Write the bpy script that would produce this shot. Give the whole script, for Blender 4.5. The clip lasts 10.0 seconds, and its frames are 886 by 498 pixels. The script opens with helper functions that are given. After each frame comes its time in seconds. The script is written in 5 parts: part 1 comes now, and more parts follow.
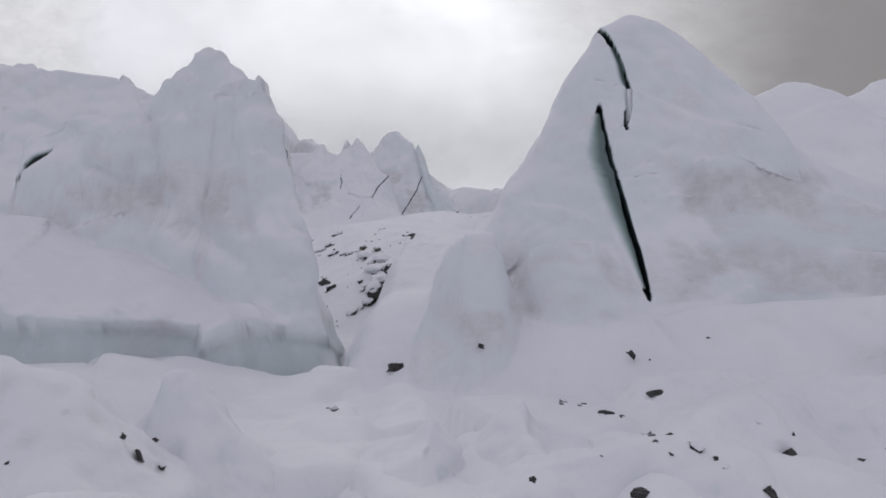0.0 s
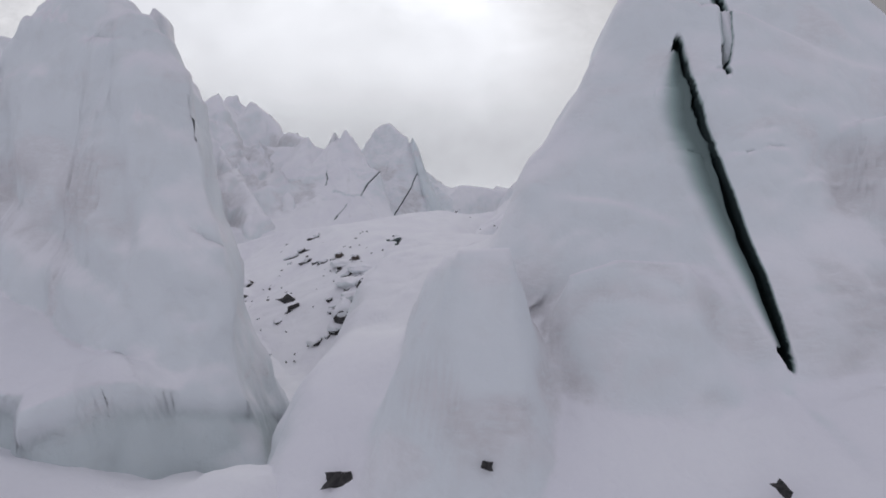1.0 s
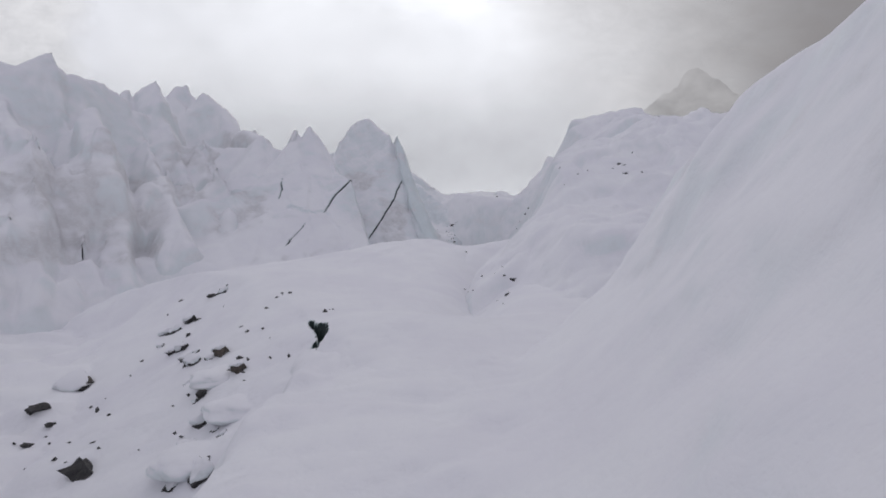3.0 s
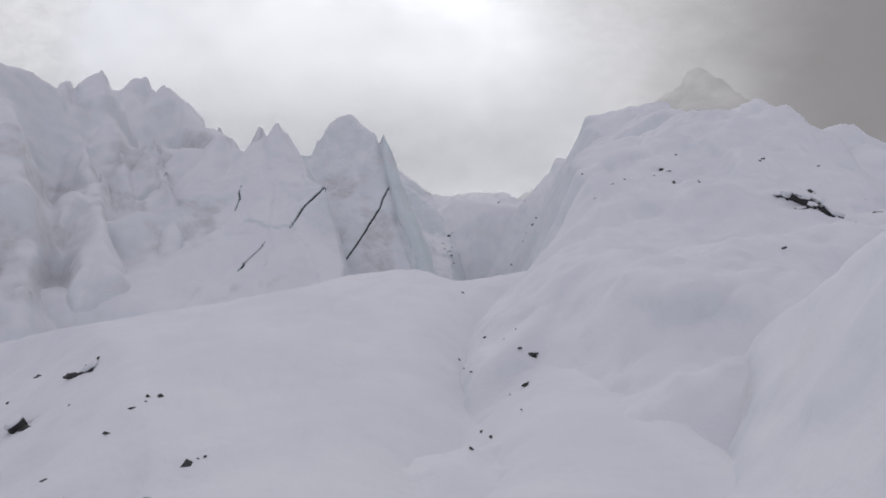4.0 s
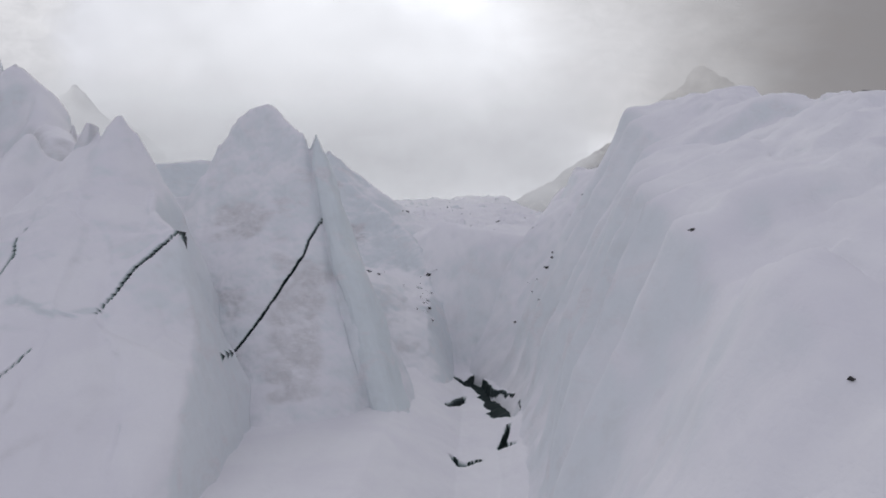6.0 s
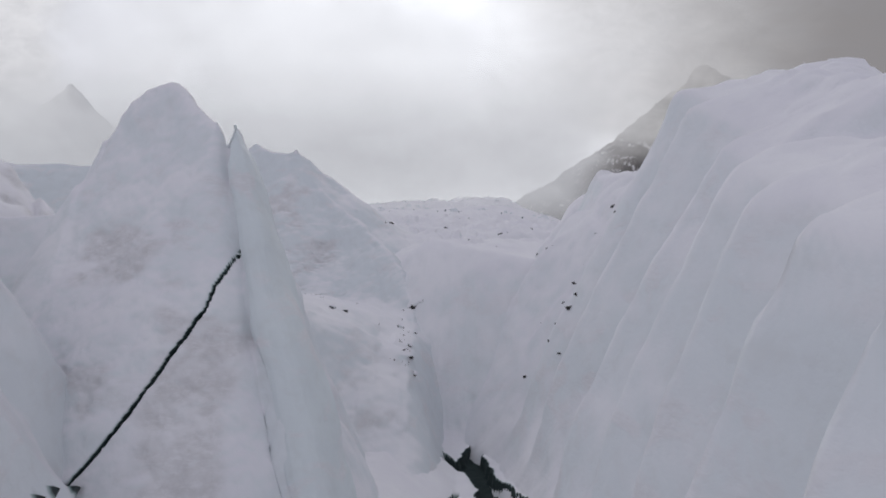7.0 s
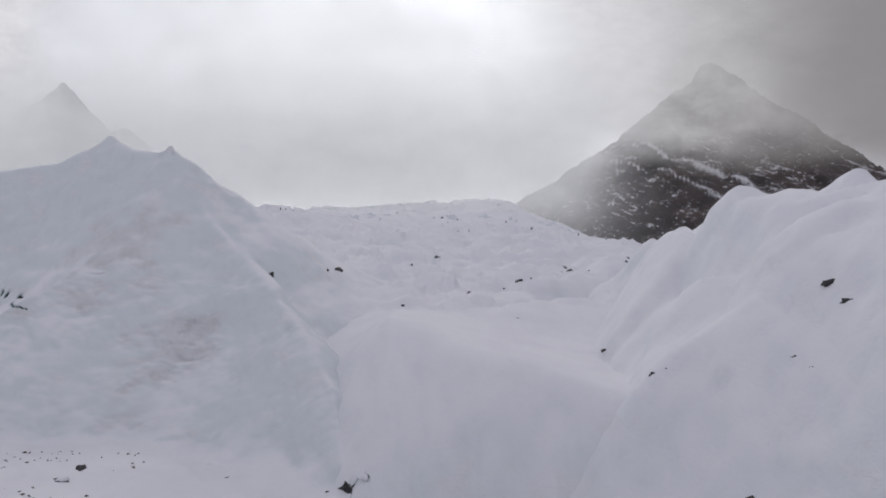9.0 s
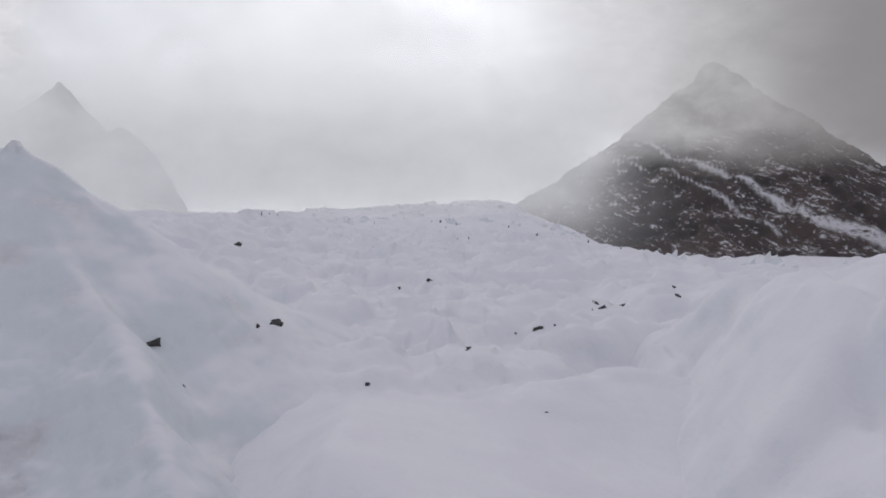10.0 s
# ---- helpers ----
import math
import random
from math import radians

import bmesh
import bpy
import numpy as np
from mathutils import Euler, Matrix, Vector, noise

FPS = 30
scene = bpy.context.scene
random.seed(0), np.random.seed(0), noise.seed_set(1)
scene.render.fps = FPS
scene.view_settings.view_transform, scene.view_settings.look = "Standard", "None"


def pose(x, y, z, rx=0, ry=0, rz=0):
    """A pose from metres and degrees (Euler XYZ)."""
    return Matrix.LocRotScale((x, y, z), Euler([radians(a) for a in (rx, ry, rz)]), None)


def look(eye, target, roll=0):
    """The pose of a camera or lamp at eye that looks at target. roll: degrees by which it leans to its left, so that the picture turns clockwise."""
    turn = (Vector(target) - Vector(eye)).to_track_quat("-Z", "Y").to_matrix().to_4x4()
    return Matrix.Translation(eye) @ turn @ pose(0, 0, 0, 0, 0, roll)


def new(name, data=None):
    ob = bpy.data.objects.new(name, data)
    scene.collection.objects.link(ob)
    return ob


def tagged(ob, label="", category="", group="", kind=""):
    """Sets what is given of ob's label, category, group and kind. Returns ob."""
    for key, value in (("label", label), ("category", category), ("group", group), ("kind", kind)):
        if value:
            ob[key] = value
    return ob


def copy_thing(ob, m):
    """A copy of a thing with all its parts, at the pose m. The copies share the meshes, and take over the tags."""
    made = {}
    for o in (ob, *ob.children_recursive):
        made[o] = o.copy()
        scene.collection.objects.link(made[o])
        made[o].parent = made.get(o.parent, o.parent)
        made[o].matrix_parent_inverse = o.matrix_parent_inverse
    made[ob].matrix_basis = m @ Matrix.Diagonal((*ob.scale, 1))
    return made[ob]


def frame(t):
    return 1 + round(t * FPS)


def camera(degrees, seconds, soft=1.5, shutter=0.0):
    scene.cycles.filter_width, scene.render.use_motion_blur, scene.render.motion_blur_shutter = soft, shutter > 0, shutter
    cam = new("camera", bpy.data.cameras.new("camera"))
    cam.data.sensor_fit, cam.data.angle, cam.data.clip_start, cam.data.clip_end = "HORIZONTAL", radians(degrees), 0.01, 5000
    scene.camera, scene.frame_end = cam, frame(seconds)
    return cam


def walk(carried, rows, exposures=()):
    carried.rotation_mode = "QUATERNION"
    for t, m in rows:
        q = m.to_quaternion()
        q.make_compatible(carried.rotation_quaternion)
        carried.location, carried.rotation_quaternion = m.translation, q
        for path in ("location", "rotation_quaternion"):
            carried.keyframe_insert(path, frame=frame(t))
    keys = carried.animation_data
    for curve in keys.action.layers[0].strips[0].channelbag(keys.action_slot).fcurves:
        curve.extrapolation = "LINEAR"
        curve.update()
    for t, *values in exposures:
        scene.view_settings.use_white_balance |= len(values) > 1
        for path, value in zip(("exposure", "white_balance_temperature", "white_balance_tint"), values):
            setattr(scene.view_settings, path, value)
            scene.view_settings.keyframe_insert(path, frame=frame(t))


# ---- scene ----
cam = camera(72, 10.0, soft=1.8)
PATH = [
    (0, pose(0.00, 0.00, 0.00, 90, 0, 0)),
    (0.5, pose(0.22, 4.07, 0.29, 90, 0, 0)),
    (1, pose(0.51, 9.94, 0.57, 90, 0, 0)),
    (1.5, pose(0.76, 14.78, 1.25, 90, 0, 0)),
    (2, pose(1.05, 20.87, 2.41, 90, 0, 0)),
    (2.5, pose(1.31, 25.79, 3.31, 90, 0, 0)),
    (3.25, pose(1.95, 34.49, 4.82, 90, 0, 0)),
    (4, pose(2.41, 43.81, 6.42, 90, 0, 0)),
    (4.5, pose(2.92, 49.67, 7.58, 90, 0, 0)),
    (5, pose(3.64, 56.93, 8.96, 90, 0, 0)),
    (5.5, pose(4.29, 63.04, 10.13, 90, 0, 0)),
    (6.25, pose(5.38, 74.89, 12.23, 90, 0, 0)),
    (7, pose(6.09, 85.69, 13.84, 90, 0, 0)),
    (7.5, pose(6.51, 93.00, 14.93, 90, 0, 0)),
    (8, pose(6.81, 100.54, 16.11, 90, 0, 0)),
    (8.5, pose(7.05, 107.93, 17.27, 90, 0, 0)),
    (9, pose(7.34, 115.79, 18.49, 90, 0, 0)),
    (9.5, pose(7.61, 123.12, 19.57, 90, 0, 0)),
    (10, pose(7.96, 130.00, 20.62, 90, 0, 0)),
]
walk(cam, PATH, exposures=[(0, 0.0), (10, 0.0)])

# ---- light ----
SUN_AZ, SUN_EL = 4.0, 34.0      # the veiled sun stands ahead of the camera
world = bpy.data.worlds.new("overcast_sky")
scene.world = world
world.use_nodes = True


class Nodes:
    """Short way to write a node tree."""

    def __init__(self, tree):
        self.tree = tree
        tree.nodes.clear()

    def add(self, kind, inputs=None, **settings):
        n = self.tree.nodes.new(kind)
        for k, v in settings.items():
            setattr(n, k, v)
        for k, v in (inputs or {}).items():
            s = n.inputs[k]
            if isinstance(v, bpy.types.NodeSocket):
                self.tree.links.new(v, s)
            else:
                s.default_value = v
        return n

    def math(self, op, a, b=0.0, c=0.0, clamp=False):
        return self.add("ShaderNodeMath", {0: a, 1: b, 2: c}, operation=op, use_clamp=clamp).outputs[0]

    def mix(self, fac, a, b):
        n = self.add("ShaderNodeMix", {0: fac, 6: a, 7: b}, data_type="RGBA")
        return n.outputs[2]

    def noise(self, vec, scale, detail=4.0, rough=0.55, warp=0.0):
        return self.add("ShaderNodeTexNoise", {"Vector": vec, "Scale": scale, "Detail": detail, "Roughness": rough,
                                               "Distortion": warp}).outputs[0]

    def step(self, v, a, b, lo=0.0, hi=1.0):
        return self.add("ShaderNodeMapRange", {0: v, 1: a, 2: b, 3: lo, 4: hi}, interpolation_type="SMOOTHSTEP").outputs[0]


def sky_nodes(n, way):
    """Colour of the cloud cover in a direction."""
    sep = n.add("ShaderNodeSeparateXYZ", {0: way})
    x, y, z = sep.outputs
    soft = n.add("ShaderNodeMapping", {0: way, 1: (0.3, 0.0, 0.55), 3: (1.0, 1.0, 1.5)}).outputs[0]
    billow = n.noise(soft, 3.0, 6.0, 0.52, 0.35)
    fine = n.noise(soft, 7.0, 4.0, 0.5, 0.4)
    # glow of the hidden sun
    d = n.add("ShaderNodeVectorMath", {0: way, 1: (0.01, 0.94, 0.26)}, operation="DOT_PRODUCT").outputs["Value"]
    glow = n.step(d, 0.64, 0.975)
    base = n.mix(glow, (0.500, 0.508, 0.585, 1), (0.93, 0.945, 1.0, 1))
    # heavy grey cloud over the valley side on the right
    right = n.step(n.math("ADD", x, n.math("MULTIPLY", billow, 0.35)), 0.30, 0.95)
    right = n.math("MULTIPLY", right, n.step(y, 0.05, 0.55))
    base = n.mix(n.math("MULTIPLY", right, 0.78), base, (0.25, 0.242, 0.25, 1))
    shade = n.step(billow, 0.25, 0.75, 0.87, 1.12)
    shade = n.math("MULTIPLY", shade, n.step(fine, 0.25, 0.75, 0.95, 1.06))
    return n.add("ShaderNodeVectorMath", {0: base, "Scale": shade}, operation="SCALE").outputs[0]


n = Nodes(world.node_tree)
way = n.add("ShaderNodeTexCoord").outputs["Generated"]
bg = n.add("ShaderNodeBackground", {0: sky_nodes(n, way), 1: 0.99})
n.add("ShaderNodeOutputWorld", {0: bg.outputs[0]})

sun_data = bpy.data.lights.new("veiled_sun", "SUN")
sun_data.energy, sun_data.angle, sun_data.color = 0.28, radians(25), (1.0, 0.985, 0.96)
sun = new("veiled_sun", sun_data)
sun.matrix_world = look((60, 900, 700), (0, 0, 0))


# ---- materials ----
def material(name):
    m = bpy.data.materials.new(name)
    m.use_nodes = True
    return m, Nodes(m.node_tree)


def snow_material(name, ice_lo=0.66, ice_hi=0.22, tint=(0.73, 0.77, 0.785, 1), rough=1.0):
    """Wind-packed snow that thins out to bare glacier ice where the ground is steep; in the clefts green ice is painted
    near black for shade.
    """
    m, n = material(name)
    at = n.add("ShaderNodeTexCoord").outputs["Object"]
    geo = n.add("ShaderNodeNewGeometry")
    up = n.add("ShaderNodeSeparateXYZ", {0: geo.outputs["Normal"]}).outputs[2]
    big = n.noise(at, 0.22, 5.0, 0.55, 0.5)
    mid = n.noise(at, 1.1, 5.0, 0.6, 0.3)
    fine = n.noise(at, 9.0, 4.0, 0.6)
    streak = n.noise(n.add("ShaderNodeMapping", {0: at, 3: (1.6, 1.6, 0.22)}).outputs[0], 0.9, 4.0, 0.55, 0.4)
    edge = n.math("ADD", up, n.math("MULTIPLY", n.math("SUBTRACT", big, 0.5), 0.55))
    edge = n.math("ADD", edge, n.math("MULTIPLY", n.math("SUBTRACT", streak, 0.5), 0.14))
    bare = n.step(edge, ice_hi, ice_lo, 1.0, 0.0)
    snow = n.mix(n.step(big, 0.35, 0.65), (0.80, 0.785, 0.82, 1), (0.84, 0.83, 0.85, 1))
    snow = n.mix(n.math("MULTIPLY", n.step(fine, 0.45, 0.8), 0.25), snow, (0.76, 0.755, 0.80, 1))
    patch = n.noise(n.add("ShaderNodeMapping", {0: at, 1: (31.0, 7.0, 3.0), 3: (1.0, 1.0, 1.5)}).outputs[0], 0.33, 4.0, 0.55, 0.6)
    crust = n.noise(n.add("ShaderNodeMapping", {0: at, 3: (1.0, 1.0, 3.0)}).outputs[0], 2.4, 6.0, 0.65, 0.8)
    warm = n.mix(n.step(crust, 0.35, 0.7), (0.70, 0.685, 0.69, 1), (0.79, 0.785, 0.80, 1))
    clear = n.mix(n.step(mid, 0.45, 0.75), tint, (tint[0] * 0.95, tint[1] * 0.94, tint[2] * 0.93, 1))
    rough_patch = n.math("MULTIPLY", n.step(patch, 0.52, 0.66), 0.75)
    dusty = n.mix(rough_patch, clear, warm)
    col = n.mix(n.math("MULTIPLY", bare, 0.85), snow, dusty)
    grit = n.math("MULTIPLY", n.add("ShaderNodeAttribute", attribute_name="crust").outputs["Fac"], n.step(crust, 0.25, 0.6, 0.35, 1.0))
    col = n.mix(grit, col, n.mix(n.step(mid, 0.35, 0.7), (0.64, 0.625, 0.632, 1), (0.74, 0.73, 0.745, 1)))
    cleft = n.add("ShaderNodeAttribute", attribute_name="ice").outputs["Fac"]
    # green ice, then near black painted for the shade inside clefts and holes
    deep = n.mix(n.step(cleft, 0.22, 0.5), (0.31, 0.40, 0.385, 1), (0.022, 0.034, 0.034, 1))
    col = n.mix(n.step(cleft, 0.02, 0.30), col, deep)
    ro = n.math("SUBTRACT", 0.85 * rough, n.math("MULTIPLY", bare, 0.35))
    gritty = n.math("MULTIPLY", n.math("MULTIPLY", crust, rough_patch), bare)
    b0 = n.add("ShaderNodeBump", {"Strength": 0.3, "Distance": 0.16, "Height": gritty})
    ripple = n.noise(n.add("ShaderNodeMapping", {0: at, 3: (1.0, 1.0, 2.2)}).outputs[0], 3.2, 5.0, 0.6, 0.7)
    b1 = n.add("ShaderNodeBump", {"Strength": 0.30, "Distance": 0.28, "Height": mid, "Normal": b0.outputs[0]})
    b1 = n.add("ShaderNodeBump", {"Strength": 0.07, "Distance": 0.10, "Height": ripple, "Normal": b1.outputs[0]})
    b2 = n.add("ShaderNodeBump", {"Strength": 0.12, "Distance": 0.03, "Height": fine, "Normal": b1.outputs[0]})
    sh = n.add("ShaderNodeBsdfPrincipled", {"Base Color": col, "Roughness": ro, "Normal": b2.outputs[0], "IOR": 1.31})
    n.add("ShaderNodeOutputMaterial", {0: sh.outputs[0]})
    return m


def rock_material(name, dark=(0.032, 0.030, 0.030, 1), light=(0.10, 0.092, 0.086, 1), scale=1.6):
    m, n = material(name)
    at = n.add("ShaderNodeTexCoord").outputs["Object"]
    grain = n.noise(at, scale * 6, 6.0, 0.65)
    vein = n.noise(n.add("ShaderNodeMapping", {0: at, 3: (1, 1, 4)}).outputs[0], scale, 5.0, 0.6, 0.8)
    col = n.mix(n.step(vein, 0.35, 0.68), dark, light)
    col = n.mix(n.math("MULTIPLY", n.step(grain, 0.45, 0.7), 0.5), col, (0.055, 0.05, 0.048, 1))
    b = n.add("ShaderNodeBump", {"Strength": 0.7, "Distance": 0.06, "Height": grain})
    sh = n.add("ShaderNodeBsdfPrincipled", {"Base Color": col, "Roughness": 0.85, "Normal": b.outputs[0]})
    n.add("ShaderNodeOutputMaterial", {0: sh.outputs[0]})
    return m


SNOW = snow_material("wind_packed_snow")
SERAC = snow_material("snow_dusted_ice")
ROCK = rock_material("dark_slate_rock", (0.022, 0.021, 0.022, 1), (0.075, 0.070, 0.068, 1))
ROCK_BROWN = rock_material("brown_schist_rock", (0.05, 0.042, 0.036, 1), (0.15, 0.122, 0.10, 1))


# ---- noise in numpy ----
def hashed(ix, iy, iz, seed):
    h = (ix * 374761393 + iy * 668265263 + iz * 2147483647 + seed * 974711) & 0xFFFFFFFF
    h = ((h ^ (h >> 13)) * 1274126177) & 0xFFFFFFFF
    h = ((h ^ (h >> 16)) * 2246822519) & 0xFFFFFFFF
    return ((h ^ (h >> 15)) & 0xFFFFFF) / float(0xFFFFFF)


def value_noise(x, y, z, seed=0):
    """Smooth noise, -1 to 1."""
    ix, iy, iz = (np.floor(v).astype(np.int64) for v in (x, y, z))
    fx, fy, fz = x - ix, y - iy, z - iz
    fx, fy, fz = (f * f * f * (f * (f * 6 - 15) + 10) for f in (fx, fy, fz))
    out = 0.0
    for dx in (0, 1):
        for dy in (0, 1):
            for dz in (0, 1):
                w = (fx if dx else 1 - fx) * (fy if dy else 1 - fy) * (fz if dz else 1 - fz)
                out = out + w * hashed(ix + dx, iy + dy, iz + dz, seed)
    return out * 2 - 1


def fbm(x, y, z, octaves=4, seed=0, gain=0.5):
    out, amp, tot = 0.0, 1.0, 0.0
    for k in range(octaves):
        f = 2.03 ** k
        out = out + amp * value_noise(x * f + 17.3 * k, y * f + 9.1 * k, z * f + 5.7 * k, seed + k)
        tot += amp
        amp *= gain
    return out / tot


def facets(x, y, size, seed=0, sharp=9.0, tilt=0.35):
    """Broken-block relief: each cell has its own level and slant, with narrow soft joints."""
    u, v = x / size, y / size
    iu, iv = np.floor(u).astype(np.int64), np.floor(v).astype(np.int64)
    tot, out = 0.0, 0.0
    for di in (-1, 0, 1):
        for dj in (-1, 0, 1):
            a, b = iu + di, iv + dj
            zero = np.zeros_like(a)
            px = a + 0.15 + 0.7 * hashed(a, b, zero, seed)
            py = b + 0.15 + 0.7 * hashed(a, b, zero + 1, seed)
            lev = hashed(a, b, zero + 2, seed) * 2 - 1
            sx = (hashed(a, b, zero + 3, seed) * 2 - 1) * tilt * 2
            sy = (hashed(a, b, zero + 4, seed) * 2 - 1) * tilt * 2
            dx, dy = u - px, v - py
            w = np.exp(-sharp * (dx * dx + dy * dy))
            tot = tot + w
            out = out + w * (lev + sx * dx + sy * dy)
    return out / np.maximum(tot, 1e-9)


def smooth_step(v, a, b):
    t = np.clip((v - a) / (b - a), 0, 1)
    return t * t * (3 - 2 * t)


def smooth_max(a, b, k):
    h = np.clip(0.5 + 0.5 * (a - b) / k, 0, 1)
    return b + (a - b) * h + k * h * (1 - h)


def eased(pairs, soft):
    """A smooth curve through (y, z) pairs."""
    ys, zs = (np.array(v, float) for v in zip(*pairs))
    fine = np.linspace(ys[0], ys[-1], 4001)
    zz = np.interp(fine, ys, zs)
    w = max(1, int(soft / (fine[1] - fine[0])))
    kern = np.hanning(2 * w + 3)
    zz = np.convolve(np.pad(zz, w + 1, mode="edge"), kern / kern.sum(), mode="valid")
    return lambda y: np.interp(y, fine, zz)


def ridge(X, Y, pts, left, right, crest=0.8, caps=(0.0, 0.0)):
    """Height of a crest line through pts (x, y, z). left and right of its course: (slope, drop) of the sides,
    steep at the top and running out towards the drop. caps: extra slope past its two ends."""
    best = np.full(X.shape, -1e3)
    for (x0, y0, z0), (x1, y1, z1) in zip(pts, pts[1:]):
        dx, dy = x1 - x0, y1 - y0
        long = math.hypot(dx, dy)
        raw = ((X - x0) * dx + (Y - y0) * dy) / (long * long)
        t = np.clip(raw, 0, 1)
        over = 0.0
        if (x0, y0, z0) == pts[0]:
            over = caps[0] * np.maximum(-raw, 0) * long
        if (x1, y1, z1) == pts[-1]:
            over = over + caps[1] * np.maximum(raw - 1, 0) * long
        ex, ey = X - x0 - t * dx, Y - y0 - t * dy
        flat = np.hypot(ex, ey)
        side = (dx * ey - dy * ex) / (long * np.maximum(flat, 1e-6))
        w = smooth_step(side, -0.9, 0.9)
        d = np.sqrt(flat * flat + crest * crest) - crest
        s = right[0] + (left[0] - right[0]) * w
        H = right[1] + (left[1] - right[1]) * w
        best = np.maximum(best, z0 + t * (z1 - z0) - H * (1 - np.exp(-s * d / H)) - over)
    return best


def beside(X, Y, pts):
    """Signed distance to a line through pts (x, y, z), positive on the left of its course, and the line's height there."""
    best, sd, zz = np.full(X.shape, 1e6), np.zeros(X.shape), np.zeros(X.shape)
    for (x0, y0, z0), (x1, y1, z1) in zip(pts, pts[1:]):
        dx, dy = x1 - x0, y1 - y0
        long = math.hypot(dx, dy)
        t = np.clip(((X - x0) * dx + (Y - y0) * dy) / (long * long), 0, 1)
        ex, ey = X - x0 - t * dx, Y - y0 - t * dy
        flat = np.hypot(ex, ey)
        side = (dx * ey - dy * ex) / long
        rank = flat - 1e-3 * np.abs(side)
        closer = rank < best
        best = np.where(closer, rank, best)
        sd = np.where(closer, np.where(side >= 0, flat, -flat), sd)
        zz = np.where(closer, z0 + t * (z1 - z0), zz)
    return sd, zz


def loft(X, Y, curves, soft, fall):
    """Height of a hillside drawn through curves of (y, x, z) that run along the valley, in order of x. fall: slopes outside the first and last."""
    ev = []
    for c in curves:
        ev.append((eased([(p[0], p[1]) for p in c], soft)(Y), eased([(p[0], p[2]) for p in c], soft)(Y)))
    z = np.where(X < ev[0][0], ev[0][1] - fall[0] * (ev[0][0] - X), ev[-1][1] + fall[1] * (X - ev[-1][0]))
    for (xa, za), (xb, zb) in zip(ev, ev[1:]):
        t = (X - xa) / np.maximum(xb - xa, 0.05)
        z = np.where((t >= 0) & (t <= 1), za + (zb - za) * t, z)
    return z


def blurred(Z, times):
    for _ in range(times):
        Q = np.pad(Z, 1, mode="edge")
        Z = (Q[:-2, 1:-1] + Q[2:, 1:-1] + Q[1:-1, :-2] + Q[1:-1, 2:] + 4 * Z) / 8
    return Z


def axis(*spans):
    """Grid lines: spans of (start, end, step)."""
    out = []
    for a, b, st in spans:
        out.extend(np.linspace(a, b, max(2, int(round((b - a) / st)) + 1))[:-1])
    out.append(spans[-1][1])
    return np.array(out)


SURFACES = []


def grid_mesh(name, P, keep=None, ice=None, crust=None):
    """A mesh from an array of places (rows, columns, 3)."""
    r, c = P.shape[:2]
    idx = np.arange(r * c).reshape(r, c)
    q = np.stack([idx[:-1, :-1], idx[:-1, 1:], idx[1:, 1:], idx[1:, :-1]], -1).reshape(-1, 4)
    if keep is not None:
        q = q[keep.reshape(-1)[q].any(1)]
    used = np.unique(q)
    back = np.full(r * c, -1)
    back[used] = np.arange(len(used))
    q = back[q]
    me = bpy.data.meshes.new(name)
    me.vertices.add(len(used))
    me.vertices.foreach_set("co", P.reshape(-1, 3)[used].astype(np.float32).ravel())
    me.loops.add(q.size)
    me.loops.foreach_set("vertex_index", q.astype(np.int32).ravel())
    me.polygons.add(len(q))
    me.polygons.foreach_set("loop_start", np.arange(0, q.size, 4, dtype=np.int32))
    me.update(calc_edges=True)
    me.polygons.foreach_set("use_smooth", np.ones(len(q), bool))
    a = me.attributes.new("ice", "FLOAT", "POINT")
    vals = np.zeros(len(used)) if ice is None else ice.reshape(-1)[used]
    a.data.foreach_set("value", vals.astype(np.float32))
    if crust is not None:
        a = me.attributes.new("crust", "FLOAT", "POINT")
        a.data.foreach_set("value", crust.reshape(-1)[used].astype(np.float32))
    return me


def normals(P):
    u, v = np.gradient(P, axis=1), np.gradient(P, axis=0)
    nn = np.cross(u, v)
    return nn / np.maximum(np.linalg.norm(nn, axis=-1, keepdims=True), 1e-9)


def roughened(P, lumps, seed):
    """Moves the surface along its normals: lumps of (size, height, amount on flat ground)."""
    for k, (size, amp, flat) in enumerate(lumps):
        N = normals(P)
        steep = 1 - smooth_step(N[..., 2], 0.55, 0.92)
        f = fbm(P[..., 0] / size, P[..., 1] / size, P[..., 2] / size, 3, seed + 31 * k)
        P = P + N * (amp * f * (flat + (1 - flat) * steep))[..., None]
    return P


def to_line(a, b, line):
    """Distance in a plane to a polyline of (a, b, width): distance over half width there."""
    best = np.full(a.shape, 1e3)
    for (a0, b0, w0), (a1, b1, w1) in zip(line, line[1:]):
        da, db = a1 - a0, b1 - b0
        t = np.clip(((a - a0) * da + (b - b0) * db) / (da * da + db * db), 0, 1)
        d = np.hypot(a - a0 - t * da, b - b0 - t * db) / (0.5 * (w0 + t * (w1 - w0)))
        best = np.minimum(best, d)
    return best


# ---- the glacier's ground ----
valley = eased([(-3000, -40), (-300, -16), (-60, -7), (-10, -5.4), (12, -5.0), (20, -4.8), (33, -6.2), (40, -5.6), (46, -4.5), (55, -3.4),
                (64, -2.4), (82, -1.8), (100, -1.6), (128, -1.2), (133, -0.4), (141, 7.6), (149, 14.0), (151, 14.4), (158, 14.6), (170, 14.9),
                (200, 17), (260, 21), (350, 29), (480, 41), (620, 54), (780, 66), (950, 72), (1400, 66), (3500, 40)], 2.0)


